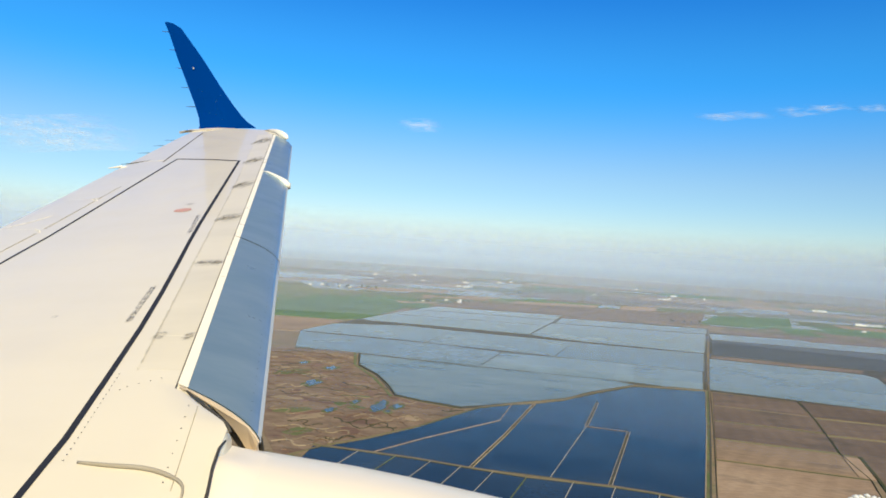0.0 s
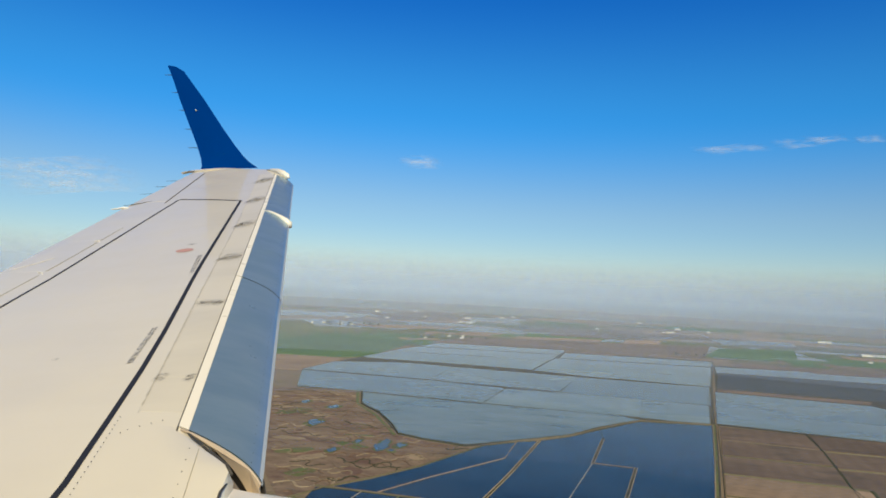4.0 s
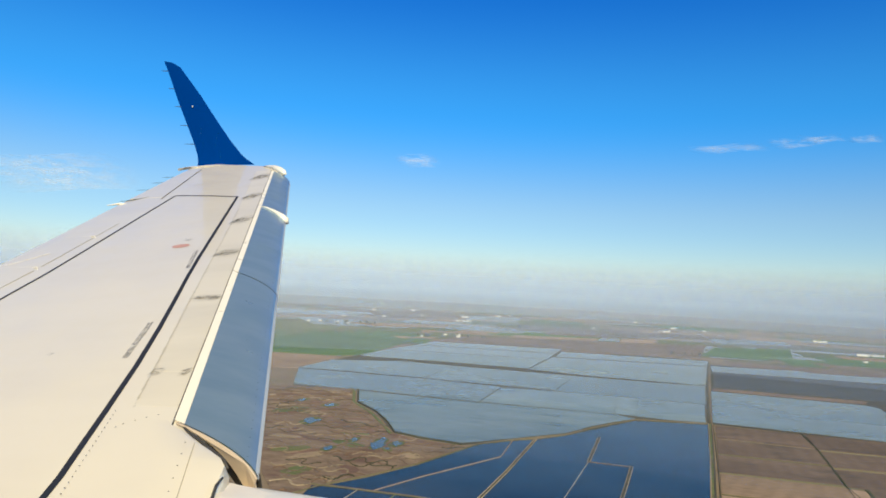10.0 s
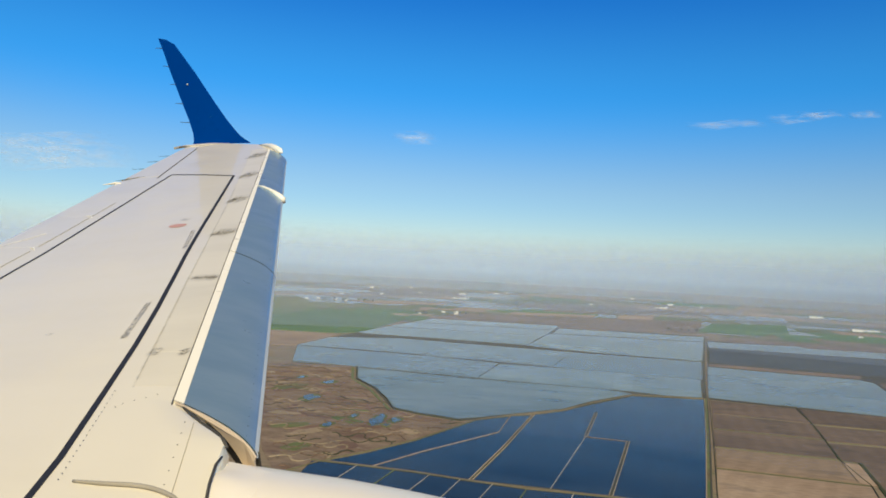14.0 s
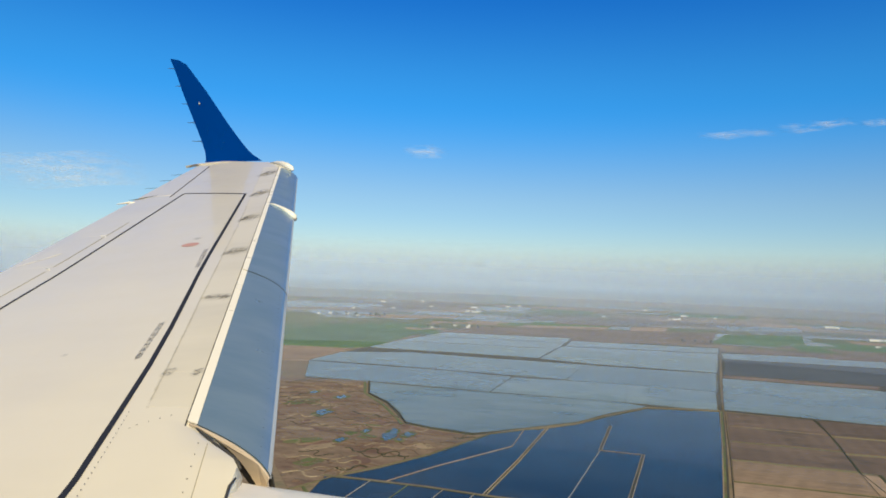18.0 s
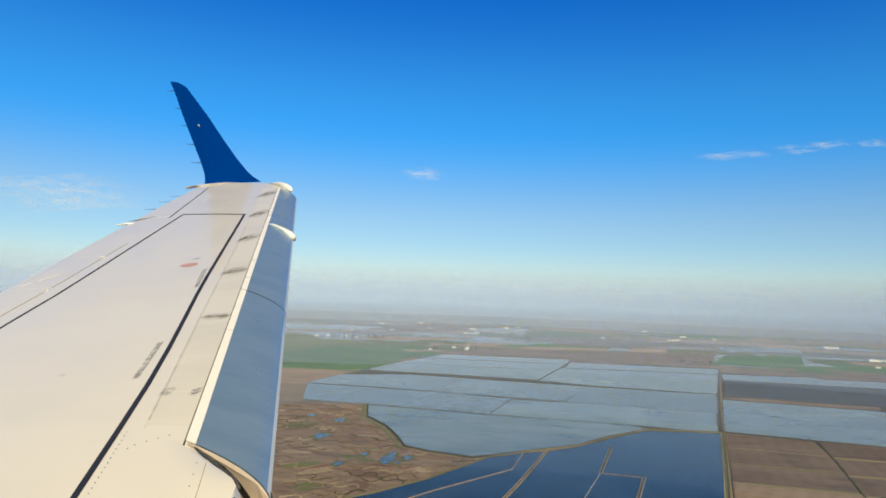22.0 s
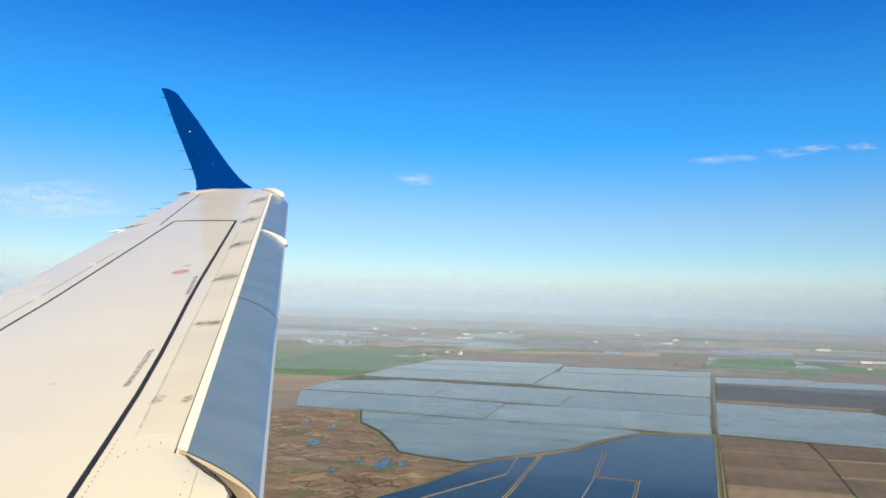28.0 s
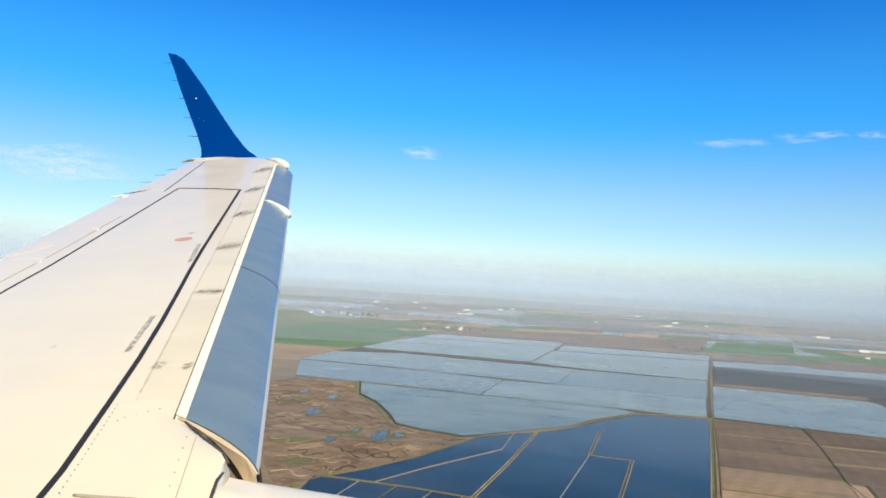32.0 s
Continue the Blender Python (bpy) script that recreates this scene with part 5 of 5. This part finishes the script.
# the farmstead beside the flooded fields: grain bins, sheds and parked machines
for k, (x, y) in enumerate([(553, 900), (560, 905), (568, 911), (577, 915), (584, 913), (585, 902), (548, 880), (556, 883), (564, 884), (572, 887), (578, 884), (548, 866), (554, 865), (564, 867)]):
    silo(x, y, 3.6 + 0.5 * (k % 3), 7 + 1.5 * (k % 2))
for k, (x, y) in enumerate([(628, 840), (657, 851), (608, 839), (646, 812), (644, 836), (546, 811), (684, 844)]):
    barn(x, y, (24, 18, 16, 10, 14, 9, 12)[k], (10, 9, 8, 7, 6, 6, 7)[k], (5, 4.5, 4, 3.5, 4, 3.5, 3.5)[k], (8, 8, 8, 8, 98, 20, 8)[k], label="pale farm shed beside the grain bins")
for k, (x, y) in enumerate([(520, 799), (522, 784), (538, 786), (550, 810), (553, 778), (523, 850), (582, 794), (619, 801), (647, 831), (666, 838), (553, 841), (553, 798), (564, 774)]):
    root = tagged(new("farm_trailer"), ("white box trailer parked in the farmyard", "dull green farm trailer parked in the yard")[k % 2], "trailer", "trailers in the farmyard")
    part("box", box(bmesh.new(), -2.6, 2.6, -1.1, 1.1, 0.7, 2.6), ("siding", "leaf")[k % 2], root)
    for px in (-1.6, 1.6):
        for py in (-1.05, 1.05):
            part("wheel", tube([(px, py - 0.15, 0.42), (px, py + 0.15, 0.42)], [0.42, 0.42], 10), "rubber", root)
    root.matrix_world = Matrix.Translation(on_plain(x, y, 0.0006 * math.hypot(x, y))) @ pose(0, 0, 0, 0, 0, 37 * k)



def tree(kind, seed, size):
    """A tapered trunk with limbs under a ragged crown of small leaf clumps."""
    r = random.Random(seed)
    root = tagged(new("tree"), "dark round-crowned farm tree", "tree", "trees beside the farms")
    bm = tube([(0, 0, -2), (0.1, 0, size * 0.25), (0.2, 0.1, size * 0.5)], [0.45, 0.35, 0.2], 6)
    for k in range(4):
        a = k * 1.6 + r.random()
        limb = tube([(0.1, 0, size * 0.3), (math.cos(a) * size * 0.2, math.sin(a) * size * 0.2, size * 0.55)], [0.18, 0.08], 5)
        me = bpy.data.meshes.new("limb")
        limb.to_mesh(me)
        limb.free()
        bm.from_mesh(me)
        bpy.data.meshes.remove(me)
    part("trunk", bm, "bark", root)
    bm = bmesh.new()
    for k in range(70):
        a, q = r.uniform(0, 6.28), r.random() ** 0.5
        z = size * r.uniform(0.32, 1.0)
        w = size * 0.38 * q * (1 - 0.6 * abs(z / size - 0.6) / 0.4)
        s = size * r.uniform(0.05, 0.11)
        m = Matrix.Translation((w * math.cos(a), w * math.sin(a), z)) @ Euler((r.random() * 3, r.random() * 3, r.random() * 3)).to_matrix().to_4x4() @ Matrix.Diagonal((s, s * 0.7, s * 0.5, 1))
        bmesh.ops.create_icosphere(bm, subdivisions=1, radius=1, matrix=m)
    part("crown", bm, "leaf", root)
    return root


models = [tree("oak", 1, 12), tree("oak", 2, 15), tree("oak", 3, 9)]
spots = []
for cx, cy, n, wx, wy in ((-1430, 3416, 14, 45, 20), (-1304, 3486, 12, 60, 14), (-1189, 4508, 16, 150, 40), (-1061, 4448, 6, 40, 20), (-37, 4952, 14, 60, 25), (74, 5212, 8, 80, 20), (1271, 6799, 12, 70, 14), (-433, 3681, 8, 50, 10), (-237, 3813, 8, 50, 8),
                          (-1312, 2639, 5, 30, 12), (1186, 5915, 6, 60, 14), (-1444, 6855, 10, 160, 30), (1450, 7966, 10, 120, 20), (-922, 5974, 10, 140, 20), (688, 876, 7, 6, 6),
                          (620, 4820, 12, 160, 10), (1500, 5150, 14, 130, 16), (-560, 4760, 12, 120, 12), (180, 6400, 12, 220, 16), (2300, 6900, 14, 200, 24), (900, 3560, 7, 60, 6)):
    for k in range(n):
        spots.append((cx + rnd.gauss(0, wx), cy + rnd.gauss(0, wy)))
for k, (x, y) in enumerate(spots):
    s = far_share(x, y) * rnd.uniform(1.0, 1.7)
    m = Matrix.Translation(on_plain(x, y, 0.0003 * math.hypot(x, y))) @ pose(0, 0, 0, 0, 0, rnd.uniform(0, 360)) @ Matrix.Scale(s, 4)
    t = models[k] if k < 3 else copy_thing(models[k % 3], m)
    t.matrix_world = m

# bare brush along the levee: uncountable low clumps
bm = bmesh.new()
line = [(-1813, 3248), (-1270, 2314), (-1137, 2132), (-775, 1615), (-532, 1275), (-352, 972), (-315, 911)]
for k in range(1500):
    i = rnd.randrange(len(line) - 1)
    u = rnd.random()
    x = line[i][0] + (line[i + 1][0] - line[i][0]) * u + rnd.choice((-26, -10, 6, 20, 32)) + rnd.gauss(0, 5)
    y = line[i][1] + (line[i + 1][1] - line[i][1]) * u + rnd.gauss(0, 5)
    s = far_share(x, y) * rnd.uniform(1.2, 3.6)
    bmesh.ops.create_icosphere(bm, subdivisions=1, radius=s, matrix=Matrix.Translation(on_plain(x, y, 1.5 + 0.0006 * math.hypot(x, y))) @ pose(0, 0, 0, 0, 0, rnd.uniform(0, 90)) @ Matrix.Diagonal((1.4, 1, 0.7, 1)))
ob = part("brush", bm, "brush", None, "bare brown brush along the levee")
tagged(ob, category="brush", kind="stuff")

# ---- haze over the far plain: thin see-through shells coloured as haze, one behind another ----
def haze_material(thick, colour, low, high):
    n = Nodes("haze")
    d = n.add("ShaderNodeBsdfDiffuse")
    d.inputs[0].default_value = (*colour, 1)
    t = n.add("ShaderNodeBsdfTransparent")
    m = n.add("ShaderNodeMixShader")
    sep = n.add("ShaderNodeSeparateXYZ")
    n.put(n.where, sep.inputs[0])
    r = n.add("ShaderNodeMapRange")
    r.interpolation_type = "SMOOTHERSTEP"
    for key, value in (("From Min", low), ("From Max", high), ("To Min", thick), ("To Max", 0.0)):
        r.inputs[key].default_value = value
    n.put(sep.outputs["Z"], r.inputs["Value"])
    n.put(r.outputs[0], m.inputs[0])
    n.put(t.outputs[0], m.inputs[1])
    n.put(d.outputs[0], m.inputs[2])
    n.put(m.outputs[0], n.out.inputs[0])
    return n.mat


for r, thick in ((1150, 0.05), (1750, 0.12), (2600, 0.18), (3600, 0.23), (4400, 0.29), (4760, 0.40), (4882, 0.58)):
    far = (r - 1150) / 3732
    # haze put into the shell's colour, paler and bluer with distance
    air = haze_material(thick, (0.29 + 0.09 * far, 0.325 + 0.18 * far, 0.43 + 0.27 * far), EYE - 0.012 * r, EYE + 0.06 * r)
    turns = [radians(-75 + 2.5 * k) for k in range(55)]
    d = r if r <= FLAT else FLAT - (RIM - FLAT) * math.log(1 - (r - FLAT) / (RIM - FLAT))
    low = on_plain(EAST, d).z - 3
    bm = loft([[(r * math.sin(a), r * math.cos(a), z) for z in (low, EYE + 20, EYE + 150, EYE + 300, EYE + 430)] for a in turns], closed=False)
    ob = part("haze_layer", bm, air, None, "thin shell coloured as pale haze over the distant plain", True)
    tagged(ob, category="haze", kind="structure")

# ---- clouds: ragged wisps high over the haze ----
def wisp_material():
    n = Nodes("cloud_wisp")
    d = n.add("ShaderNodeBsdfDiffuse")
    d.inputs[0].default_value = (0.85, 0.85, 0.86, 1)
    l = n.add("ShaderNodeBsdfTranslucent")
    l.inputs[0].default_value = (0.85, 0.85, 0.86, 1)
    both = n.add("ShaderNodeMixShader")
    n.put(d.outputs[0], both.inputs[1])
    n.put(l.outputs[0], both.inputs[2])
    t = n.add("ShaderNodeBsdfTransparent")
    m = n.add("ShaderNodeMixShader")
    uv = n.add("ShaderNodeTexCoord").outputs["Generated"]
    g = n.add("ShaderNodeTexGradient")
    g.gradient_type = "SPHERICAL"
    mp = n.add("ShaderNodeMapping")
    mp.inputs["Location"].default_value, mp.inputs["Scale"].default_value = (-1, 0, -1), (2, 0, 2)
    n.put(uv, mp.inputs["Vector"])
    n.put(mp.outputs[0], g.inputs[0])
    f = n.mix(1.0, n.ramp(g.outputs["Fac"], (0.0, grey(0)), (0.8, grey(1))), n.ramp(n.noise(0.009, 4, (1, 1, 3.5)), (0.36, grey(0)), (0.75, grey(0.6))), "MULTIPLY")
    n.put(f, m.inputs[0])
    n.put(t.outputs[0], m.inputs[1])
    n.put(both.outputs[0], m.inputs[2])
    n.put(m.outputs[0], n.out.inputs[0])
    return n.mat


wisp = wisp_material()
for bearing, lift, width, tall, slope in ((-10.5, 860, 330, 105, 0.0), (14.0, 985, 520, 66, 0.05), (18.6, 1010, 330, 80, 0.03), (20.6, 1022, 260, 60, 0.05), (23.2, 1010, 200, 60, 0.0), (-37.5, 560, 1000, 230, 0.14)):
    bm = bmesh.new()
    bmesh.ops.create_grid(bm, x_segments=24, y_segments=6, size=0.5)
    for v in bm.verts:
        u, w = v.co.x, v.co.y
        v.co = Vector((u * width, 25 * math.sin(5 * u + 3 * w), w * tall + slope * u * width + 8 * math.sin(7 * u)))
    ob = part("cloud", bm, wisp, None, "thin white wisp of cloud in a clear sky", True)
    tagged(ob, category="cloud", group="clouds over the plain")
    b = radians(bearing)
    ob.matrix_world = Matrix.Translation((4750 * math.sin(b), 4750 * math.cos(b), EYE + lift)) @ pose(0, 0, 0, 0, 0, -bearing)
